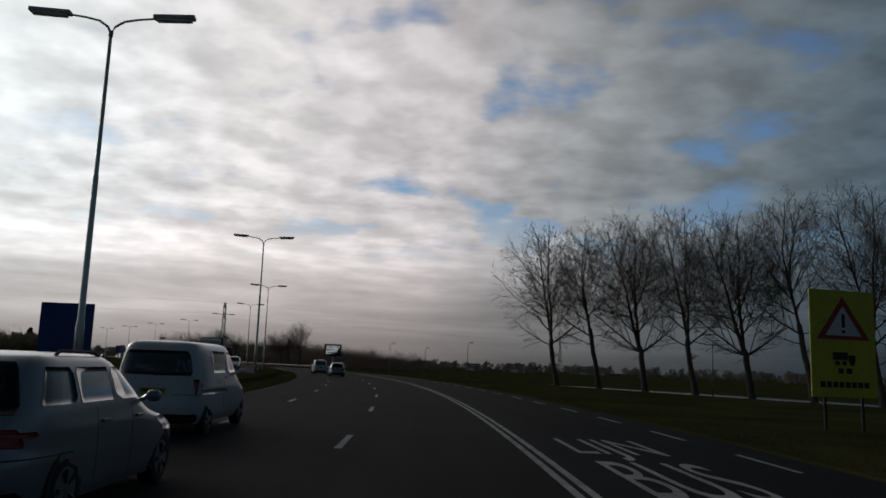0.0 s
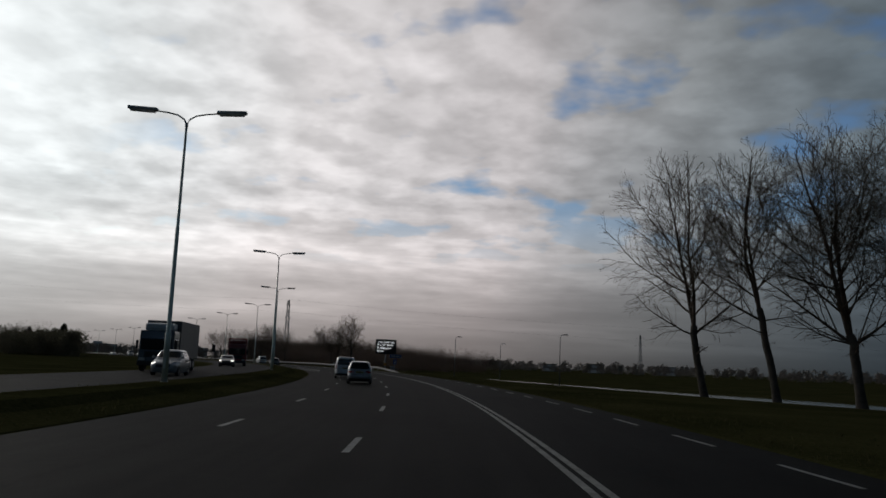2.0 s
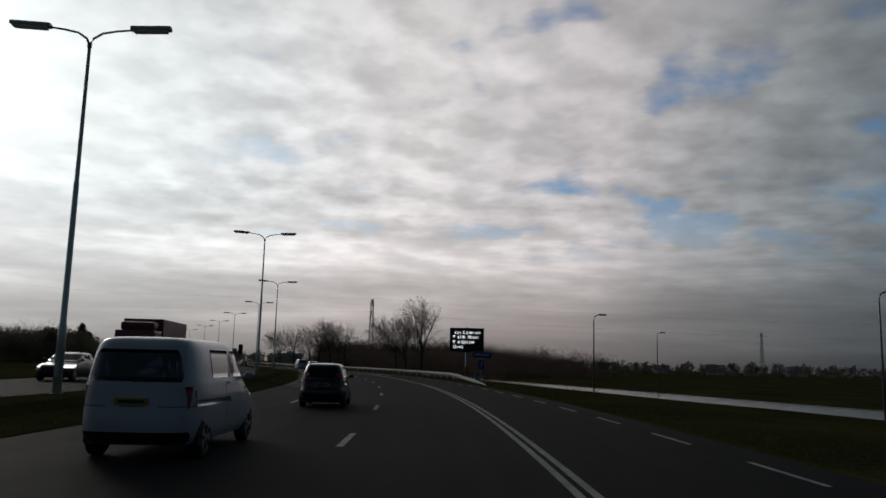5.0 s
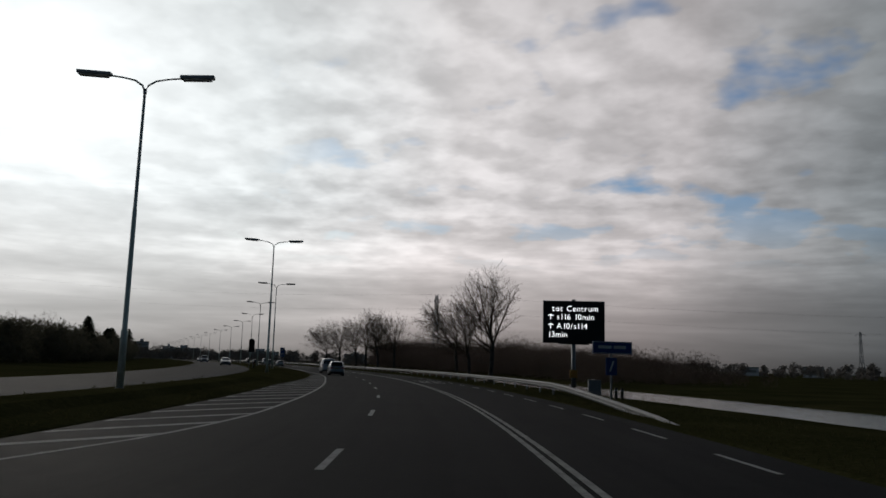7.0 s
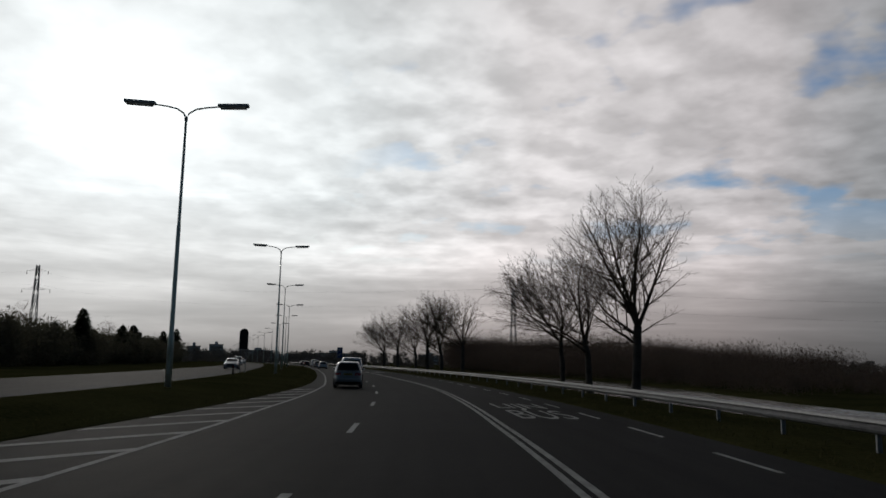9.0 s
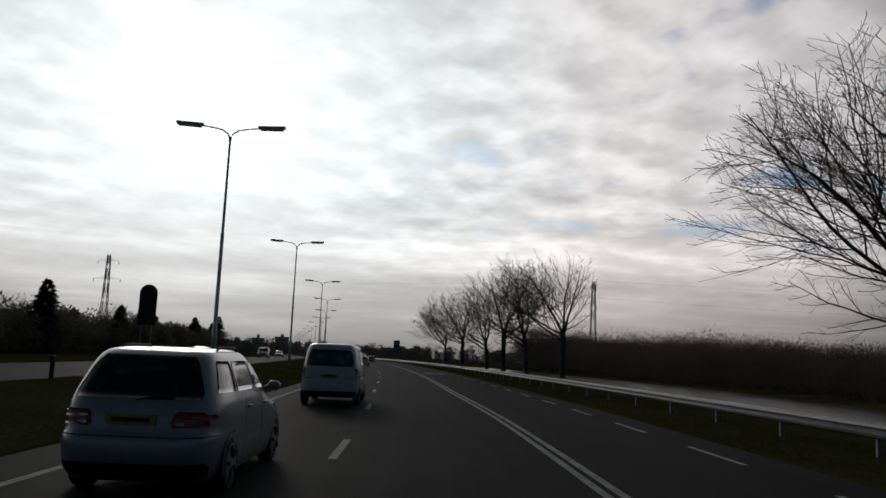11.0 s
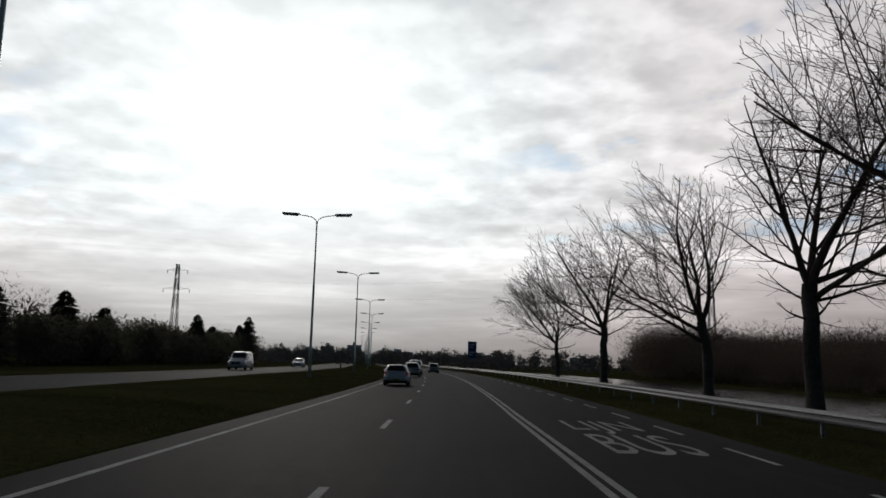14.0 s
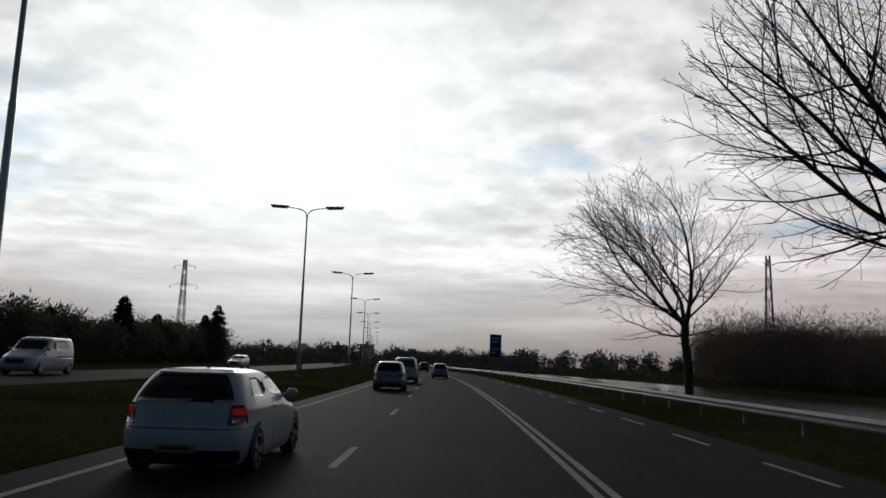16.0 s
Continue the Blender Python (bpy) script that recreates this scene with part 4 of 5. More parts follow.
def warning_board():
    t = thing("warning_board", "yellow warning board with a red triangle and lorry symbol", "road sign", m=along(25.0, 13.6, 0.0, 12) @ Matrix.Diagonal((1.2, 1, 1.03, 1)))
    for x in (-0.6, 0.6):
        part("post", tube(bmesh.new(), [(x, 0.06, -0.4), (x, 0.06, 4.2)], 0.045, 8), TRIM, t)
    b = part("board", box(bmesh.new(), -1.05, 1.05, -0.025, 0.025, 1.05, 4.42, 0.03), YELLOW, t)

    def triangle(half, z0, h, y, material, name):
        bm = bmesh.new()
        front = [bm.verts.new(p) for p in ((-half, y, z0), (half, y, z0), (0, y, z0 + h))]
        back_ = [bm.verts.new((v.co.x, y + 0.006, v.co.z)) for v in front]
        bm.faces.new(front)
        bm.faces.new(back_[::-1])
        for i in range(3):
            j = (i + 1) % 3
            bm.faces.new((front[j], front[i], back_[i], back_[j]))
        part(name, bm, material, b)

    triangle(0.86, 2.86, 1.36, -0.033, SIGNRED, "triangle")
    triangle(0.58, 2.98, 0.94, -0.041, SIGNWHITE, "triangle_field")
    part("exclamation_mark", box(box(bmesh.new(), -0.05, 0.05, -0.05, -0.043, 3.24, 3.66), -0.05, 0.05, -0.05, -0.043, 3.06, 3.16), SIGNBLACK, b)
    bm = box(box(bmesh.new(), -0.36, 0.12, -0.034, -0.027, 2.22, 2.46, 0.0), 0.14, 0.36, -0.034, -0.027, 2.16, 2.38)
    for cx in (-0.22, 0.0, 0.25):
        bmesh.ops.create_circle(bm, cap_ends=True, radius=0.08, segments=12, matrix=pose(cx, -0.034, 2.12, 90))
    part("lorry_symbol", bm, SIGNBLACK, b)
    bars(b, -0.027, [(-0.2, -0.04, 1.8, 0.16), (0.06, 0.24, 1.8, 0.16)] + [(-0.78 + 0.2 * k, -0.63 + 0.2 * k, 1.36, 0.18) for k in range(8)], SIGNBLACK)


warning_board()


def plain_board(name, label, m, w_, lo, hi, material, round_=0.02):
    t = thing(name, label, "road sign", m=m)
    part("board", box(bmesh.new(), -w_, w_, -0.03, 0.03, lo, hi, round_), material, t)
    for x in (-w_ * 0.6, w_ * 0.6):
        part("post", tube(bmesh.new(), [(x, 0.09, -0.4), (x, 0.09, hi - 0.1)], 0.05, 8), GALV, t)


plain_board("road_sign", "dark blue roadside board beside a lamp mast", along(27.6, -12.3, 0.3, 0), 0.9, 1.3, 3.0, BLUE)


def arched_sign(m):
    """The back of a round-topped sign on two posts."""
    t = thing("road_sign", "dark back of a round-topped sign on the median", "road sign", m=m)
    outline = [(-0.42, 2.3), (0.42, 2.3)] + [(0.42 * math.cos(a), 3.85 + 0.42 * math.sin(a)) for a in [math.pi * q / 14 for q in range(15)]]
    bm = bmesh.new()
    front = [bm.verts.new((x, -0.02, z)) for x, z in outline]
    rear = [bm.verts.new((x, 0.02, z)) for x, z in outline]
    bm.faces.new(front)
    bm.faces.new(rear[::-1])
    for i in range(len(front)):
        j = (i + 1) % len(front)
        bm.faces.new((front[j], front[i], rear[i], rear[j]))
    part("board", bm, SIGNBLACK, t)
    for z in (2.6, 3.6):
        part("bracket", box(bmesh.new(), -0.38, 0.38, 0.022, 0.05, z, z + 0.05), GALV, t)
    for x in (-0.25, 0.25):
        part("post", tube(bmesh.new(), [(x, 0.085, -0.4), (x, 0.085, 4.0)], 0.035, 8), GALV, t)


arched_sign(along(257.5, -13.0, 0.3, 0))


def path_lamp():
    t = thing("path_lamp", "slim grey single-armed lamp post by the water", "street lamp", "lamps along the canal path")
    part("pole", tube(bmesh.new(), [(0, 0, -0.6), (0, 0, 5.7), (0.12, 0, 6.05), (0.45, 0, 6.2)], [0.07, 0.05, 0.045, 0.04], 8), GALV, t, smooth=True)
    part("lamp_head", box(bmesh.new(), 0.4, 1.15, -0.1, 0.1, 6.13, 6.27, 0.05), LAMPHEAD, t)
    return t


post = path_lamp()
for i, (s, lat) in enumerate([(137.0, 24.4), (160.5, 16.2), (90.0, 42.0), (185.0, 33.6)]):
    m = along(s, lat, -0.15, 10)
    if i == 0:
        post.matrix_world = m
    else:
        copy_thing(post, m)


def bollard(s, lat):
    t = thing("marker_post", "small black marker post on the grass median", "bollard", m=along(s, lat, 0.3))
    part("body", box(bmesh.new(), -0.07, 0.07, -0.05, 0.05, -0.2, 0.85, 0.02), SIGNBLACK, t)
    part("reflector", box(bmesh.new(), -0.05, 0.05, -0.056, -0.051, 0.6, 0.75), RED_LENS, t)


bollard(246.5, -12.6)
bollard(412.0, -14.8)


def mooring_post(s, lat, tall):
    t = thing("wooden_post", "weathered round wooden post on the canal bank", "post", "posts by the water", m=along(s, lat, -0.35))
    part("shaft", tube(bmesh.new(), [(0, 0, -0.5), (0, 0, tall - 0.03), (0, 0, tall)], [0.085, 0.08, 0.06], 10), BARK, t, smooth=True)
    part("band", tube(bmesh.new(), [(0, 0, tall - 0.16), (0, 0, tall - 0.11)], 0.086, 10), GALV, t)


mooring_post(178.9, 10.9, 0.95)
mooring_post(179.1, 11.3, 0.92)


# ---- lettering in the bus lane and the hatched triangle ----
def lane_word(s_far):
    for text, back_ in (("LIJN", 0.0), ("BUS", 4.4)):
        ob = words(text, 1.0, PAINT, Matrix(), road, "lane_lettering", 0.001)
        xs = [v.co.x for v in ob.data.vertices]
        ys = [v.co.y for v in ob.data.vertices]
        w_, h = max(xs) - min(xs), max(ys) - min(ys)
        p = along(s_far - back_ - 4.2, 3.0, 0.006)
        ob.matrix_local = p @ Matrix.Diagonal((1.85 / w_, 4.2 / h, 1, 1)) @ Matrix.Translation((-min(xs), -min(ys), 0))


for s in (19.0, 211.4, 306.3):
    lane_word(s)
for k in range(21):
    # each bar slants from the edge line back to the grass
    a = 154.1 + 3.55 * k
    n = 6
    inner = edge_lat(a)
    outer = grass_left(a - 3.0) + 0.15
    if outer > inner - 0.5:
        continue
    verts = []
    for i in range(n):
        f = i / (n - 1)
        lat = inner + (outer - inner) * f
        s = a + 1.35 * (lat - inner)
        verts += [at(s - 0.29, lat, 0.004), at(s + 0.29, lat, 0.004)]
    mesh_part("hatch_stripe", verts, [(2 * i, 2 * i + 1, 2 * i + 3, 2 * i + 2) for i in range(n - 1)], PAINT, road)
for k in range(16):
    a = -40 + 12 * k
    mark(a, a + 2.4, -5.2, -5.06, "turn_lane_dash")


# ---- pylons and far buildings ----
def pylon(x, y, height, turn):
    t = thing("pylon", "grey steel lattice electricity pylon far across the fields", "pylon", "pylons", m=pose(x, y, -1.5, 0, 0, turn))
    k = height / 60.0
    levels = [(0, 3.0), (16, 2.2), (30, 1.6), (42, 1.25), (52, 1.05), (60, 0.8)]
    r = 0.24 * k
    for sx, sy in ((-1, -1), (1, -1), (1, 1), (-1, 1)):
        part("leg", tube(bmesh.new(), [(sx * w_ * k, sy * w_ * k, z * k) for z, w_ in levels], r, 4), GALV, t)
    for (z0, w0), (z1, w1) in zip(levels, levels[1:]):
        for a, b in (((-1, -1), (1, -1)), ((1, -1), (1, 1)), ((1, 1), (-1, 1)), ((-1, 1), (-1, -1))):
            part("brace", tube(bmesh.new(), [(a[0] * w0 * k, a[1] * w0 * k, z0 * k), (b[0] * w1 * k, b[1] * w1 * k, z1 * k)], r * 0.6, 3), GALV, t)
            part("brace", tube(bmesh.new(), [(b[0] * w0 * k, b[1] * w0 * k, z0 * k), (a[0] * w1 * k, a[1] * w1 * k, z1 * k)], r * 0.6, 3), GALV, t)
    for z, half_ in ((44, 8.5), (56, 6.5)):
        for sgn in (-1, 1):
            part("cross_arm", tube(bmesh.new(), [(0, 0, (z + 1.6) * k), (sgn * half_ * k, 0, z * k), (0, 0, z * k)], r * 0.8, 3), GALV, t)
            part("insulator", tube(bmesh.new(), [(sgn * half_ * k, 0, z * k), (sgn * half_ * k, 0, (z - 2.2) * k)], r * 0.8, 4), SIGNBLACK, t)


pylon(-243.0, 634.0, 46, 100)
pylon(-1101.0, 885.0, 130, 40)
pylon(23.0, 1176.0, 51, 30)


def power_line(a, b, sag):
    n = 16
    pts = [Vector(a).lerp(Vector(b), i / n) - Vector((0, 0, sag * 4 * (i / n) * (1 - i / n))) for i in range(n + 1)]
    ob = part("power_line", tube(bmesh.new(), pts, 0.03, 3), SIGNBLACK)
    tagged(ob, "thin dark overhead power cable between pylons", "power line", "power lines")


for dz in (0, -9):
    power_line((-1101, 885, 119 + 2 * dz), (-243, 634, 45 + dz), 12)
    power_line((-1101, 885, 119 + 2 * dz), (-1350, 420, 112 + 2 * dz), 12)
    power_line((-243, 634, 45 + dz), (420, 700, 40 + dz), 12)


def block(az, dist, width, height, name="apartment_block", depth=14.0, floors=0, material=None):
    a = radians(az)
    x, y = -100 - math.sin(a) * dist, 300 + math.cos(a) * dist
    t = thing(name, "grey concrete apartment block on the hazy skyline", "building", "skyline", m=pose(x, y, -1.5, 0, 0, az))
    part("wall", box(bmesh.new(), -width / 2, width / 2, -depth / 2, depth / 2, 0, height), material or HAZED_FACADE, t)
    part("roof", box(bmesh.new(), -width / 2 - 0.4, width / 2 + 0.4, -depth / 2 - 0.4, depth / 2 + 0.4, height + 0.005, height + 1.2), CONCRETE, t)
    if name != "shed":
        part("lift_house", box(bmesh.new(), -width * 0.12, width * 0.12, -3, 3, height + 1.205, height + 5), HAZED_FACADE, t)
    floors = int(height / 5.5)
    # window bands in pale concrete instead of dark glass, again to imitate haze
    for f in range(floors):
        part("window_band", box(bmesh.new(), -width / 2 + 1, width / 2 - 1, -depth / 2 - 0.08, -depth / 2 - 0.005, 3 + f * 5.5, 5.2 + f * 5.5), CONCRETE, t)


block(47.3, 1150, 20, 24)
block(44.2, 1200, 46, 17)
block(45.2, 1300, 16, 20)
block(50.5, 1150, 34, 16)
block(38.5, 1200, 60, 15)
block(49.2, 900, 14, 17)
block(31.0, 1250, 40, 15)
block(-6.5, 640, 15, 8, "shed")
block(-12.0, 700, 18, 8, "shed")
block(-1.5, 700, 14, 7, "shed")


# ---- vehicles ----
def cut(a, b, f):
    return a + (b - a) * f


def vehicle(name, label, category, m, layers, paint, windows, wheel_y, wheel_r=0.31, rear_pane=(1.02, 1.40, 0.80, 0.74), lamp=(0.70, 0.94, 0.72, -1.72), plate=0.60, brake=False, extras=(), group="cars on the road", mirror=(0.62, 0.98), front_pane=(0.99, 1.33)):
    """A road vehicle that drives towards +y.  layers, bottom to top: (z, half width, rear y, front y) of rounded plan outlines.
    windows: side panes as (rear y, front y at the sill, rear y, front y at the top)."""
    t = thing(name, label, category, group, m=m)
    bend = 5.6
    zs = [l_[0] for l_ in layers]

    def level(z):
        """Half width, rear and front of the body at a height, by a smooth curve through the layers."""
        z = min(max(z, zs[0]), zs[-1])
        i = max(0, min(len(zs) - 2, next((q for q in range(len(zs) - 1) if z <= zs[q + 1]), len(zs) - 2)))
        h_ = zs[i + 1] - zs[i]
        f = (z - zs[i]) / h_
        out = []
        for c in (1, 2, 3):
            p0, p1 = layers[i][c], layers[i + 1][c]
            mid_ = (p1 - p0) / h_
            before = (p0 - layers[i - 1][c]) / (zs[i] - zs[i - 1]) if i else mid_
            after = (layers[i + 2][c] - p1) / (zs[i + 2] - zs[i + 1]) if i + 2 < len(zs) else mid_
            # slopes that never overshoot
            m0 = 0.0 if before * mid_ <= 0 else 2 * before * mid_ / (before + mid_)
            m1 = 0.0 if after * mid_ <= 0 else 2 * after * mid_ / (after + mid_)
            out.append((2 * f ** 3 - 3 * f ** 2 + 1) * p0 + (f ** 3 - 2 * f ** 2 + f) * h_ * m0 + (3 * f ** 2 - 2 * f ** 3) * p1 + (f ** 3 - f ** 2) * h_ * m1)
        return out

    def skin(z, turn):
        half_, rear, front = level(z)
        c, s_ = math.cos(turn), math.sin(turn)
        x = half_ * math.copysign(abs(c) ** (2 / bend), c)
        y = (rear + front) / 2 + (front - rear) / 2 * math.copysign(abs(s_) ** (2 / bend), s_)
        return Vector((x, y, z))

    def at_rear(share):
        return -math.acos(min(1.0, abs(share)) ** (bend / 2)) if share >= 0 else -math.pi + math.acos(min(1.0, abs(share)) ** (bend / 2))

    def at_side(y, z, sgn):
        half_, rear, front = level(z)
        g = max(-0.985, min(0.985, (y - (rear + front) / 2) / ((front - rear) / 2)))
        a = math.asin(math.copysign(abs(g) ** (bend / 2), g))
        return a if sgn > 0 else math.pi - a

    nv = 96
    heights = [cut(zs[i], zs[i + 1], q / 3) for i in range(len(zs) - 1) for q in range(3)] + [zs[-1]]
    turns = []
    for q in range(nv):
        # spread the points evenly round the outline
        g = (q % (nv // 4)) / (nv // 4)
        e = math.pi / 2 * (0.5 - 0.5 * math.cos(math.pi * g)) * 0.5 + math.pi / 2 * g * 0.5
        turns.append((q // (nv // 4)) * math.pi / 2 + e)
    verts = [skin(z, a) for z in heights for a in turns]
    faces = []
    for i in range(len(heights) - 1):
        for q in range(nv):
            p0, p1 = i * nv + q, i * nv + (q + 1) % nv
            faces.append((p0, p1, p1 + nv, p0 + nv))
    faces.append(tuple(range(nv))[::-1])
    faces.append(tuple(range((len(heights) - 1) * nv, len(heights) * nv)))
    body = mesh_part("body", verts, faces, paint, t, smooth=True)
    body.data.set_sharp_from_angle(angle=radians(50))

    def patch(name_, z0, z1, left, right, material=GLASS, lift=0.006, n=6, m_=8, parent=None, rounding=0.0):
        """A thin piece that follows the body between two heights; left and right give its ends at a height share."""
        vs, fs = [], []
        for layer in (lift, -0.006):
            for i in range(n + 1):
                f = i / n
                z = cut(z0, z1, f)
                inset = rounding * max(0.0, abs(2 * f - 1) - 0.6) ** 2
                for j in range(m_ + 1):
                    g = cut(inset, 1 - inset, j / m_)
                    a = cut(left(f), right(f), g)
                    p = skin(z, a)
                    du, dv = skin(z + 0.01, a) - skin(z - 0.01, a), skin(z, a + 0.01) - skin(z, a - 0.01)
                    nn = dv.cross(du)
                    vs.append(p + (nn.normalized() if nn.length > 1e-9 else Vector((0, 0, 1))) * layer)
        row_, half_ = m_ + 1, (n + 1) * (m_ + 1)
        for i in range(n):
            for j in range(m_):
                q = i * row_ + j
                fs.append((q, q + 1, q + row_ + 1, q + row_))
        rim_ = [j for j in range(m_ + 1)] + [i * row_ + m_ for i in range(1, n + 1)] + [n * row_ + j for j in range(m_ - 1, -1, -1)] + [i * row_ for i in range(n - 1, 0, -1)]
        for q, r_ in zip(rim_, rim_[1:] + rim_[:1]):
            fs.append((q, r_, r_ + half_, q + half_))
        return mesh_part(name_, vs, fs, material, parent if parent is not None else t, smooth=True)

    # glass
    gz0, gz1, gw0, gw1 = rear_pane
    patch("rear_window", gz0, gz1, lambda f: at_rear(-cut(gw0, gw1, f)), lambda f: at_rear(cut(gw0, gw1, f)), m_=16, rounding=0.5)
    patch("windscreen", front_pane[0], front_pane[1], lambda f: -at_rear(cut(0.9, 0.84, f)), lambda f: -at_rear(-cut(0.9, 0.84, f)), m_=16)
    wz0, wz1 = front_pane[0] + 0.06, front_pane[1] - 0.01
    for r0, f0, r1, f1 in windows:
        for sgn in (-1, 1):
            patch("side_window", wz0, wz1, lambda f: at_side(cut(r0, r1, f), cut(wz0, wz1, f), sgn), lambda f: at_side(cut(f0, f1, f), cut(wz0, wz1, f), sgn), rounding=0.3)
    # dark lower edge, plate, lamps
    low = zs[0]
    patch("bumper_skirt", low + 0.005, low + 0.20, lambda f: at_rear(-0.9), lambda f: at_rear(0.9), TRIM, 0.006, 4, 14, rounding=0.3)
    patch("bumper_seam", zs[3] + 0.035, zs[3] + 0.047, lambda f: at_rear(-0.995), lambda f: at_rear(0.995), TRIM, 0.003, 1, 20)
    rear_plate = skin(plate + 0.055, -math.pi / 2).y
    pl = part("number_plate", box(bmesh.new(), -0.26, 0.26, rear_plate - 0.022, rear_plate + 0.01, plate, plate + 0.11, 0.005), PLATE, t)
    part("plate_bar", box(bmesh.new(), -0.2, 0.2, rear_plate - 0.026, rear_plate - 0.0225, plate + 0.035, plate + 0.078), TRIM, pl)
    lz0, lz1, inner, fore = lamp
    for sgn in (-1, 1):
        lens = patch("tail_lamp", lz0, lz1, lambda f: at_rear(sgn * cut(inner, inner + 0.05, f)), lambda f: at_side(cut(fore, fore - 0.06, f), cut(lz0, lz1, f), sgn) - (2 * math.pi if sgn < 0 else 0), RED_LENS, 0.010, 6, 8, rounding=0.35)
        patch("light_strip", cut(lz0, lz1, 0.52), cut(lz0, lz1, 0.82), lambda f: at_rear(sgn * (inner + 0.07)), lambda f: at_rear(sgn * 0.93), BRAKE if brake else RED_LENS, 0.014, 3, 5, parent=lens, rounding=0.3)
        patch("reverse_lens", cut(lz0, lz1, 0.12), cut(lz0, lz1, 0.40), lambda f: at_rear(sgn * (inner + 0.07)), lambda f: at_rear(sgn * (inner + 0.17)), CLEAR_LENS, 0.013, 2, 3, parent=lens)
        ym, zm = mirror
        wm = skin(zm, at_side(ym, zm, 1)).x
        arm_ = part("mirror", tube(bmesh.new(), [(sgn * (wm - 0.02), ym, zm), (sgn * (wm + 0.07), ym + 0.01, zm + 0.045), (sgn * (wm + 0.1), ym + 0.01, zm + 0.06), (sgn * (wm + 0.2), ym + 0.02, zm + 0.06), (sgn * (wm + 0.235), ym + 0.03, zm + 0.055)], [0.025, 0.03, 0.075, 0.07, 0.03], 10), paint, t, smooth=True)
        patch("headlamp", zs[4] - 0.06, zs[5], lambda f: -at_rear(sgn * 0.62), lambda f: -at_rear(sgn * 0.985), HEADLIGHT if "lit" in extras else CLEAR_LENS, 0.008, 3, 5)
        for y_ in ((-0.55, 0.4) if "doors" in extras else (-0.25,)):
            zh = zs[6] - 0.04
            xh = skin(zh, at_side(y_, zh, 1)).x
            part("door_handle", box(bmesh.new(), min(sgn * (xh - 0.01), sgn * (xh + 0.025)), max(sgn * (xh - 0.01), sgn * (xh + 0.025)), y_, y_ + 0.18, zh, zh + 0.035, 0.008), paint, t)
            zz0, zz1 = low + 0.1, front_pane[0]
            patch("door_seam", zz0, zz1, lambda f: at_side(y_ - 0.10, cut(zz0, zz1, f), sgn), lambda f: at_side(y_ - 0.092, cut(zz0, zz1, f), sgn), TRIM, 0.002, 8, 1)
        # wheels in dark arches
        for y in wheel_y:
            xa = skin(0.42, at_side(y, 0.42, 1)).x
            arch = bmesh.new()
            rim_pts = [arch.verts.new((sgn * (xa + 0.003), y + (wheel_r + 0.04) * math.cos(a), wheel_r + 0.02 + (wheel_r + 0.04) * math.sin(a))) for a in [radians(-22 + 224 * q / 20) for q in range(21)]]
            inner_pts = [arch.verts.new((sgn * (xa - 0.09), v.co.y, v.co.z)) for v in rim_pts]
            arch.faces.new(rim_pts)
            for q in range(20):
                arch.faces.new((rim_pts[q], rim_pts[q + 1], inner_pts[q + 1], inner_pts[q]))
            part("wheel_arch", arch, TRIM, t)
            tyre = tube(bmesh.new(), [(sgn * (xa - 0.20), y, wheel_r), (sgn * (xa - 0.18), y, wheel_r), (sgn * (xa - 0.01), y, wheel_r), (sgn * (xa + 0.010), y, wheel_r)], [wheel_r - 0.03, wheel_r, wheel_r, wheel_r - 0.035], 28)
            w_ = part("wheel", tyre, RUBBER, t)
            part("rim", tube(bmesh.new(), [(sgn * xa, y, wheel_r), (sgn * (xa + 0.013), y, wheel_r), (sgn * (xa + 0.015), y, wheel_r)], [wheel_r * 0.68, wheel_r * 0.66, wheel_r * 0.2], 20), RIM, w_)
            for q in range(5):
                a = 2 * math.pi * (q + 0.5) / 5
                pts = [(sgn * (xa + 0.016), y + 0.06 * math.cos(a), wheel_r + 0.06 * math.sin(a)), (sgn * (xa + 0.016), y + wheel_r * 0.6 * math.cos(a), wheel_r + wheel_r * 0.6 * math.sin(a))]
                part("slot", tube(bmesh.new(), pts, [0.012, 0.034], 5), TRIM, w_)
    patch("grille", zs[2] - 0.02, zs[3] + 0.06, lambda f: -at_rear(0.5), lambda f: -at_rear(-0.5), TRIM, 0.006, 3, 8)
    yw = skin(gz0 + 0.02, -math.pi / 2).y - 0.02
    part("rear_wiper", tube(bmesh.new(), [(0.0, yw, gz0 - 0.01), (0.18, yw + 0.02, gz0 + 0.035), (0.40, yw + 0.03, gz0 + 0.04)], 0.008, 5), TRIM, t)
    if "spoiler" in extras:
        z = gz1 + 0.035
        yq = skin(z, -math.pi / 2).y
        patch("roof_spoiler", gz1 + 0.012, gz1 + 0.05, lambda f: at_rear(-0.86), lambda f: at_rear(0.86), paint, 0.018, 3, 14, rounding=0.2)
    if "aerial" in extras:
        yq, zq = layers[-1][2] + 0.02, zs[-1]
        part("aerial", tube(bmesh.new(), [(0, yq, zq - 0.02), (0, yq - 0.03, zq + 0.025), (0, yq - 0.09, zq + 0.05)], [0.03, 0.022, 0.008], 8), TRIM, t)
    if "rails" in extras:
        for sgn in (-1, 1):
            z = zs[-3]
            part("roof_rail", tube(bmesh.new(), [(sgn * 0.56, -1.15, z + 0.0), (sgn * 0.56, -1.0, z + 0.065), (sgn * 0.56, -0.2, z + 0.07), (sgn * 0.56, -0.05, z + 0.0)], 0.018, 6), TRIM, t)
    return t


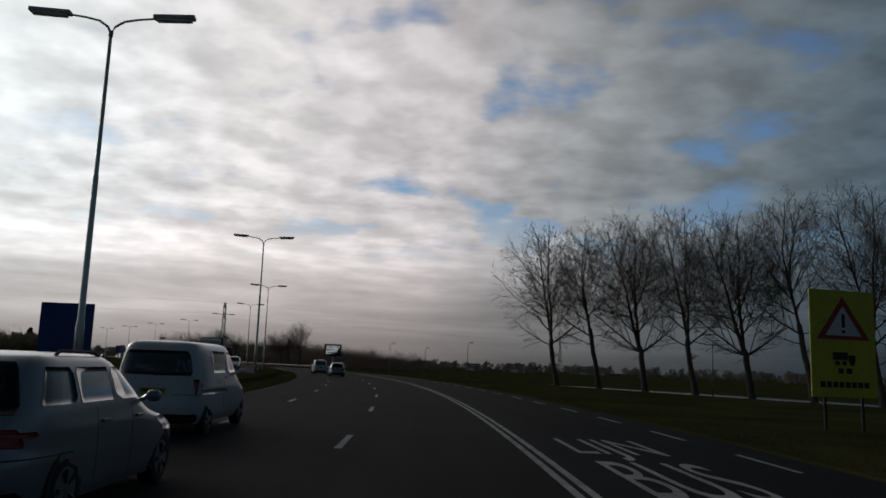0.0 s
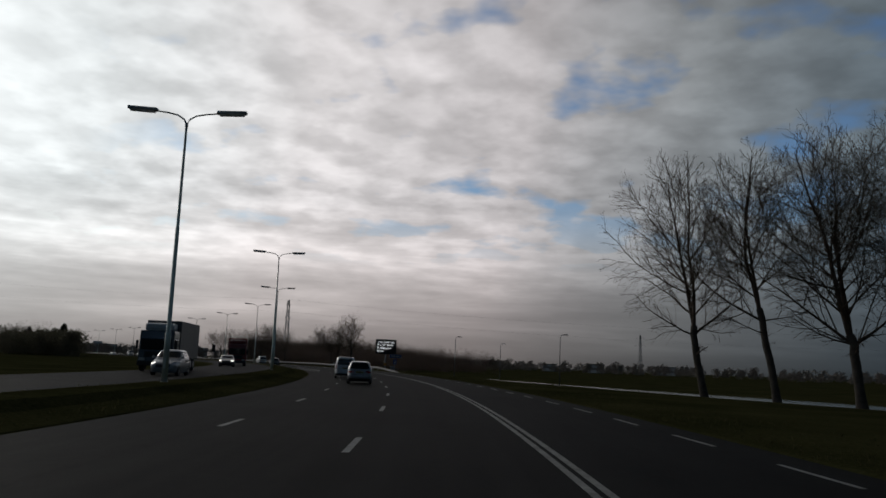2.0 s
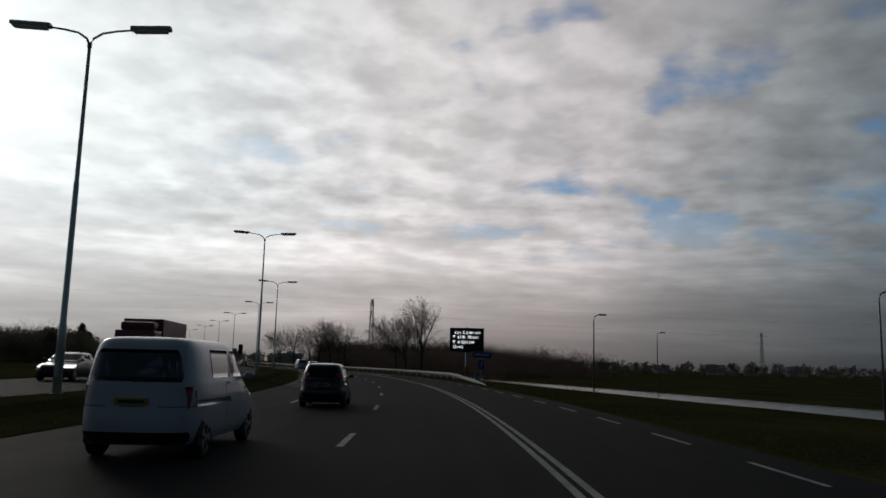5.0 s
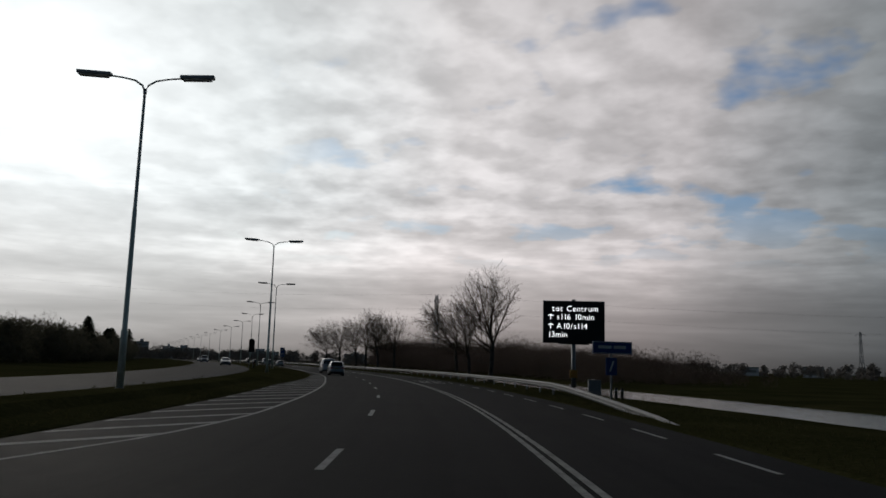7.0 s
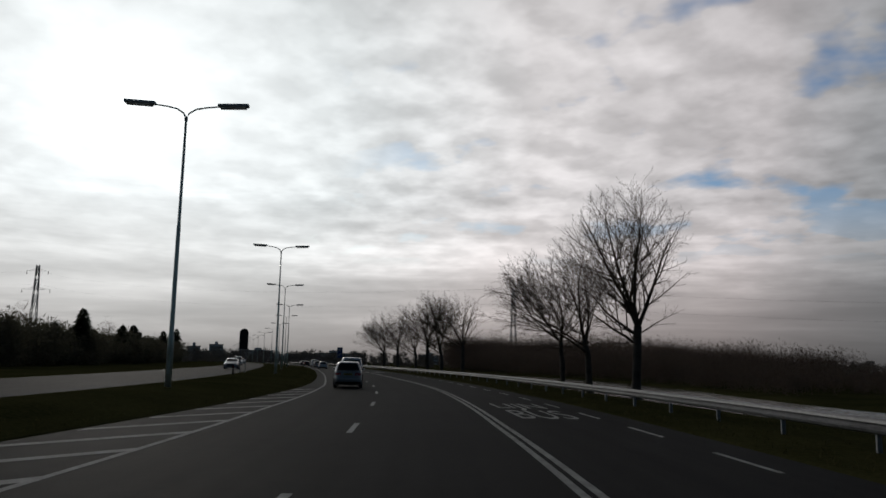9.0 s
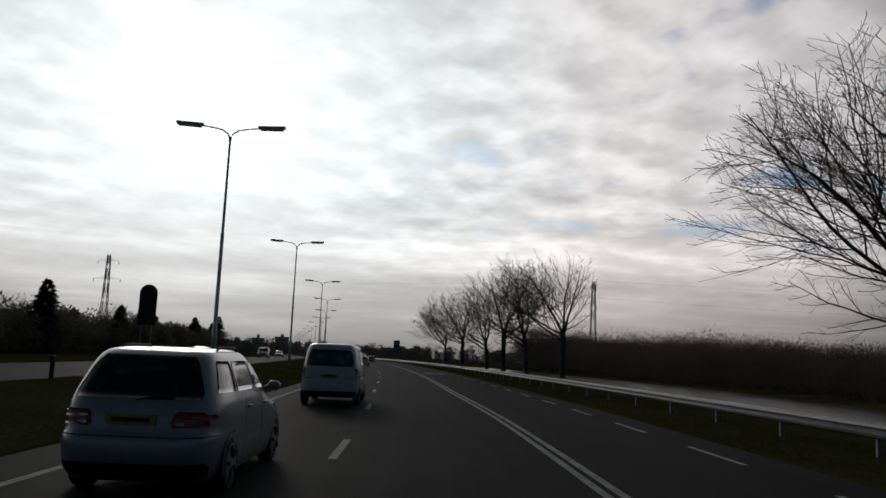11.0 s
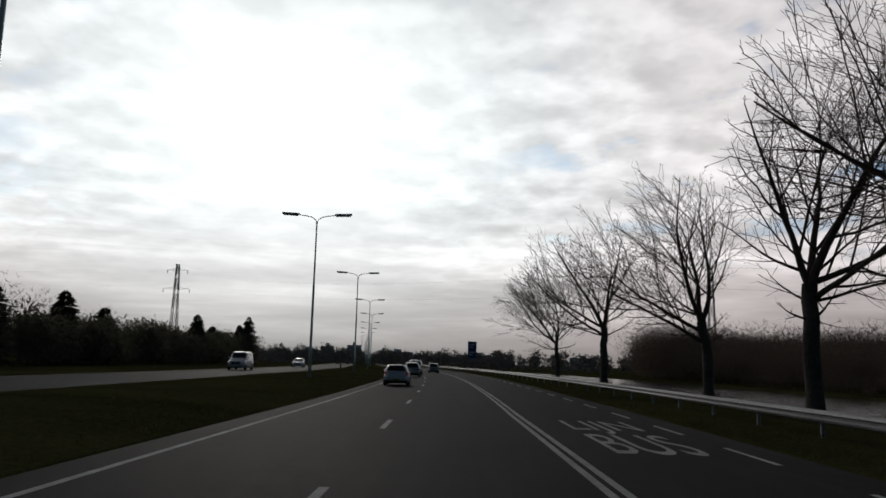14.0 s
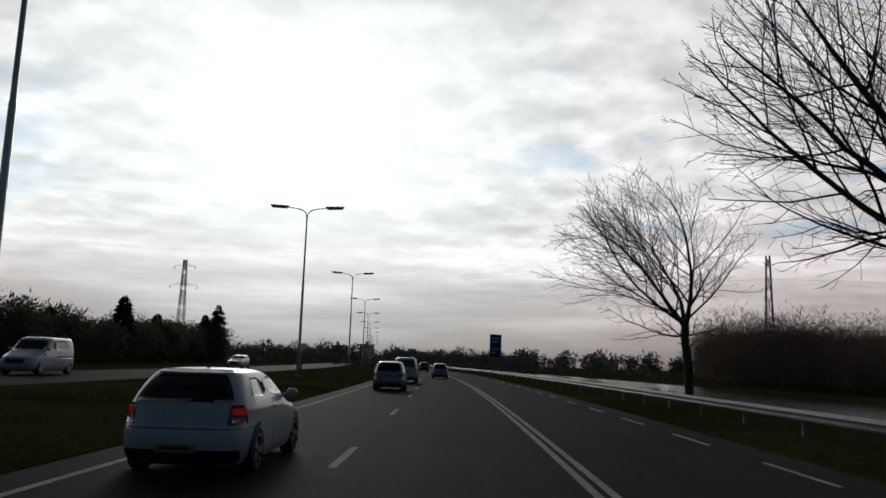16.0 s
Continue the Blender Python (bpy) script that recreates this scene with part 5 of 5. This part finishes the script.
# bottom to top: height, half width, rear, front
HATCH = [(0.17, 0.80, -1.98, 2.0), (0.30, 0.86, -2.08, 2.10), (0.46, 0.878, -2.13, 2.13), (0.60, 0.88, -2.12, 2.10), (0.70, 0.875, -2.05, 2.02), (0.80, 0.865, -2.01, 1.75), (0.88, 0.855, -1.98, 1.2),
         (0.95, 0.835, -1.94, 0.98), (1.15, 0.75, -1.79, 0.60), (1.30, 0.665, -1.62, 0.28), (1.37, 0.60, -1.50, 0.05), (1.41, 0.46, -1.25, -0.18), (1.425, 0.2, -0.95, -0.45)]
MPV = [(0.19, 0.82, -2.05, 2.1), (0.32, 0.86, -2.18, 2.2), (0.50, 0.875, -2.25, 2.24), (0.62, 0.88, -2.24, 2.2), (0.72, 0.875, -2.17, 2.1), (0.85, 0.87, -2.14, 1.75), (0.93, 0.86, -2.11, 1.35),
       (1.02, 0.845, -2.07, 1.1), (1.25, 0.77, -1.93, 0.75), (1.45, 0.69, -1.78, 0.42), (1.55, 0.62, -1.62, 0.2), (1.59, 0.50, -1.35, 0.0), (1.605, 0.2, -1.0, -0.3)]
SMALL = [(z * 0.965, w_ * 0.925, r_ * 0.84, f_ * 0.84) for z, w_, r_, f_ in MPV]
VAN = [(0.25, 0.86, -2.30, 2.25), (0.40, 0.93, -2.40, 2.38), (0.60, 0.95, -2.42, 2.40), (0.80, 0.95, -2.40, 2.30), (0.95, 0.945, -2.39, 2.05), (1.08, 0.93, -2.38, 1.75), (1.20, 0.915, -2.37, 1.50),
       (1.27, 0.90, -2.36, 1.40), (1.50, 0.86, -2.32, 1.15), (1.75, 0.80, -2.26, 0.90), (1.87, 0.73, -2.17, 0.72), (1.92, 0.60, -2.0, 0.5), (1.94, 0.25, -1.6, 0.1)]
DOORS3 = ((-1.35, -0.62, -1.18, -0.60), (-0.56, 0.66, -0.54, 0.28))
DOORS5 = ((-1.72, -1.05, -1.5, -1.0), (-0.98, -0.15, -0.94, -0.15), (-0.08, 0.86, -0.08, 0.44))
DOORS5S = ((-1.42, -0.88, -1.22, -0.84), (-0.82, -0.12, -0.79, -0.12), (-0.06, 0.72, -0.06, 0.38))
CAB = ((0.05, 1.15, 0.05, 0.86), (-1.2, -0.05, -1.2, -0.05))
M_PANE, M_LAMP, M_FRONT = (1.04, 1.50, 0.84, 0.78), (0.76, 0.92, 0.46, -1.92), (1.05, 1.47)
S_PANE, S_LAMP, S_FRONT = (1.0, 1.44, 0.80, 0.76), (0.74, 1.22, 0.86, -1.62), (1.01, 1.42)
V_PANE, V_LAMP, V_FRONT = (1.22, 1.72, 0.82, 0.78), (0.80, 1.15, 0.86, -2.18), (1.22, 1.76)


def car_at(s, lat, turn=0.0, z=0.0):
    return along(s, lat, z, turn)


def mpv(label, m, paint, brake=False, extras=(), group="cars on the road"):
    return vehicle("car", label, "car", m, MPV, paint, DOORS5, (-1.28, 1.38), 0.32, M_PANE, M_LAMP, 0.775, brake, ("doors",) + extras, group, (0.78, 1.06), M_FRONT)


def small(label, m, paint, brake=False, extras=(), group="cars on the road"):
    return vehicle("car", label, "car", m, SMALL, paint, DOORS5S, (-1.12, 1.15), 0.29, S_PANE, S_LAMP, 0.74, brake, ("doors",) + extras, group, (0.66, 1.02), S_FRONT)


def hatch(label, m, paint, brake=False, extras=(), group="cars on the road"):
    return vehicle("car", label, "car", m, HATCH, paint, DOORS3, (-1.22, 1.32), 0.32, (0.98, 1.34, 0.82, 0.74), (0.69, 0.945, 0.70, -1.66), 0.34, brake, extras, group, (0.60, 0.98), (0.985, 1.31))


def van(label, m, paint, extras=(), group="cars on the road"):
    return vehicle("van", label, "van", m, VAN, paint, CAB, (-1.5, 1.5), 0.33, V_PANE, V_LAMP, 0.86, False, extras, group, (1.05, 1.24), V_FRONT)


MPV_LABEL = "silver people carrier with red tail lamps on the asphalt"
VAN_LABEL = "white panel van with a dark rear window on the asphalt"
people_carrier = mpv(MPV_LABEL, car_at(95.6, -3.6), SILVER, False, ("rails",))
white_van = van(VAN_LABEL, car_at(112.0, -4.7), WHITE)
small("black compact hatchback with red tail lamps on the asphalt", car_at(127.0, -3.7), BLACK, True)
# added repeats of this one carrier and van at other stages of their drive
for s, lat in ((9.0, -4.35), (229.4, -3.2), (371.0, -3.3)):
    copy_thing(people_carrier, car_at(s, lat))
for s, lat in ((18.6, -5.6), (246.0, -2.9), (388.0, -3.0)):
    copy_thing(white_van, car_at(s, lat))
small("silver compact hatchback with a yellow plate on the asphalt", car_at(407.5, 0.1), SILVER)
hatch("white sporty hatchback with a roof aerial on the asphalt", car_at(338.1, -3.7), WHITE, True, ("aerial", "spoiler"))
hatch("black hatchback on the asphalt", car_at(421.0, -2.9), BLACK, True)
mpv("dark people carrier with red tail lamps on the asphalt", car_at(468.0, 0.1), GREYCAR, True)
# oncoming
OPP = "oncoming cars"
hatch("silver hatchback on the opposite carriageway", car_at(286.5, -16.9, 180, OPP_Z), SILVER, False, (), OPP)
van("white van on the opposite carriageway", car_at(367.0, -21.5, 180, OPP_Z), WHITE, (), OPP)
hatch("dark car with lit headlamps on the opposite carriageway", car_at(139.5, -18.0, 180, OPP_Z), GREYCAR, False, ("lit",), OPP)
hatch("white hatchback on the opposite carriageway", car_at(412.0, -21.6, 180, OPP_Z), WHITE, False, (), OPP)
small("pale hatchback beside a lorry on the opposite carriageway", car_at(87.0, -15.0, 180, OPP_Z), SILVER, False, (), OPP)


def lorry(s, lat, label, cab_paint, box_paint, deflector_paint):
    t = thing("lorry", label, "lorry", "oncoming cars", m=car_at(s, lat, 180, OPP_Z))
    cab = bmesh.new()
    box(cab, -1.22, 1.22, 2.2, 4.3, 0.55, 2.95, 0.14)
    for v in cab.verts:
        if v.co.z > 2.0 and v.co.y > 3.5:
            v.co.y -= 0.28
    c = part("cab", cab, cab_paint, t)
    part("windscreen", box(bmesh.new(), -1.05, 1.05, 4.15, 4.312, 1.55, 2.35, 0.02), GLASS, c)
    for sgn in (-1, 1):
        part("side_window", box(bmesh.new(), min(sgn * 1.2, sgn * 1.235), max(sgn * 1.2, sgn * 1.235), 3.0, 3.9, 1.65, 2.35, 0.01), GLASS, c)
        part("headlamp", box(bmesh.new(), min(sgn * 0.7, sgn * 1.1), max(sgn * 0.7, sgn * 1.1), 4.29, 4.33, 0.75, 0.95, 0.01), CLEAR_LENS, c)
        part("mirror", box(bmesh.new(), min(sgn * 1.27, sgn * 1.45), max(sgn * 1.27, sgn * 1.45), 4.0, 4.1, 1.6, 2.2, 0.03), TRIM, c)
    part("wind_deflector", box(bmesh.new(), -1.05, 1.05, 2.3, 3.5, 2.955, 3.5, 0.2), deflector_paint, c)
    part("box_body", box(bmesh.new(), -1.26, 1.26, -5.0, 2.05, 1.05, 3.75, 0.03), box_paint, t)
    part("chassis", box(bmesh.new(), -0.5, 0.5, -4.9, 4.0, 0.62, 1.04, 0.02), TRIM, t)
    part("grille", box(bmesh.new(), -0.75, 0.75, 4.28, 4.315, 1.0, 1.42, 0.01), TRIM, c)
    part("bumper", box(bmesh.new(), -1.2, 1.2, 4.2, 4.42, 0.4, 0.72, 0.05), TRIM, c)
    for y in (3.4, -2.6, -3.7):
        for sgn in (-1, 1):
            w_ = part("wheel", tube(bmesh.new(), [(sgn * 0.85, y, 0.5), (sgn * 0.87, y, 0.5), (sgn * 1.16, y, 0.5), (sgn * 1.19, y, 0.5)], [0.46, 0.5, 0.5, 0.46], 24), RUBBER, t)
            part("rim", tube(bmesh.new(), [(sgn * 1.17, y, 0.5), (sgn * 1.2, y, 0.5)], [0.3, 0.26], 18), RIM, w_)


lorry(101.0, -18.4, "dark lorry with a grey box body on the opposite carriageway", GREYCAR, LORRY_GREY, WHITE)
lorry(152.5, -17.3, "dark red lorry with a red box body on the opposite carriageway", LORRY_RED, LORRY_RED, LORRY_RED)
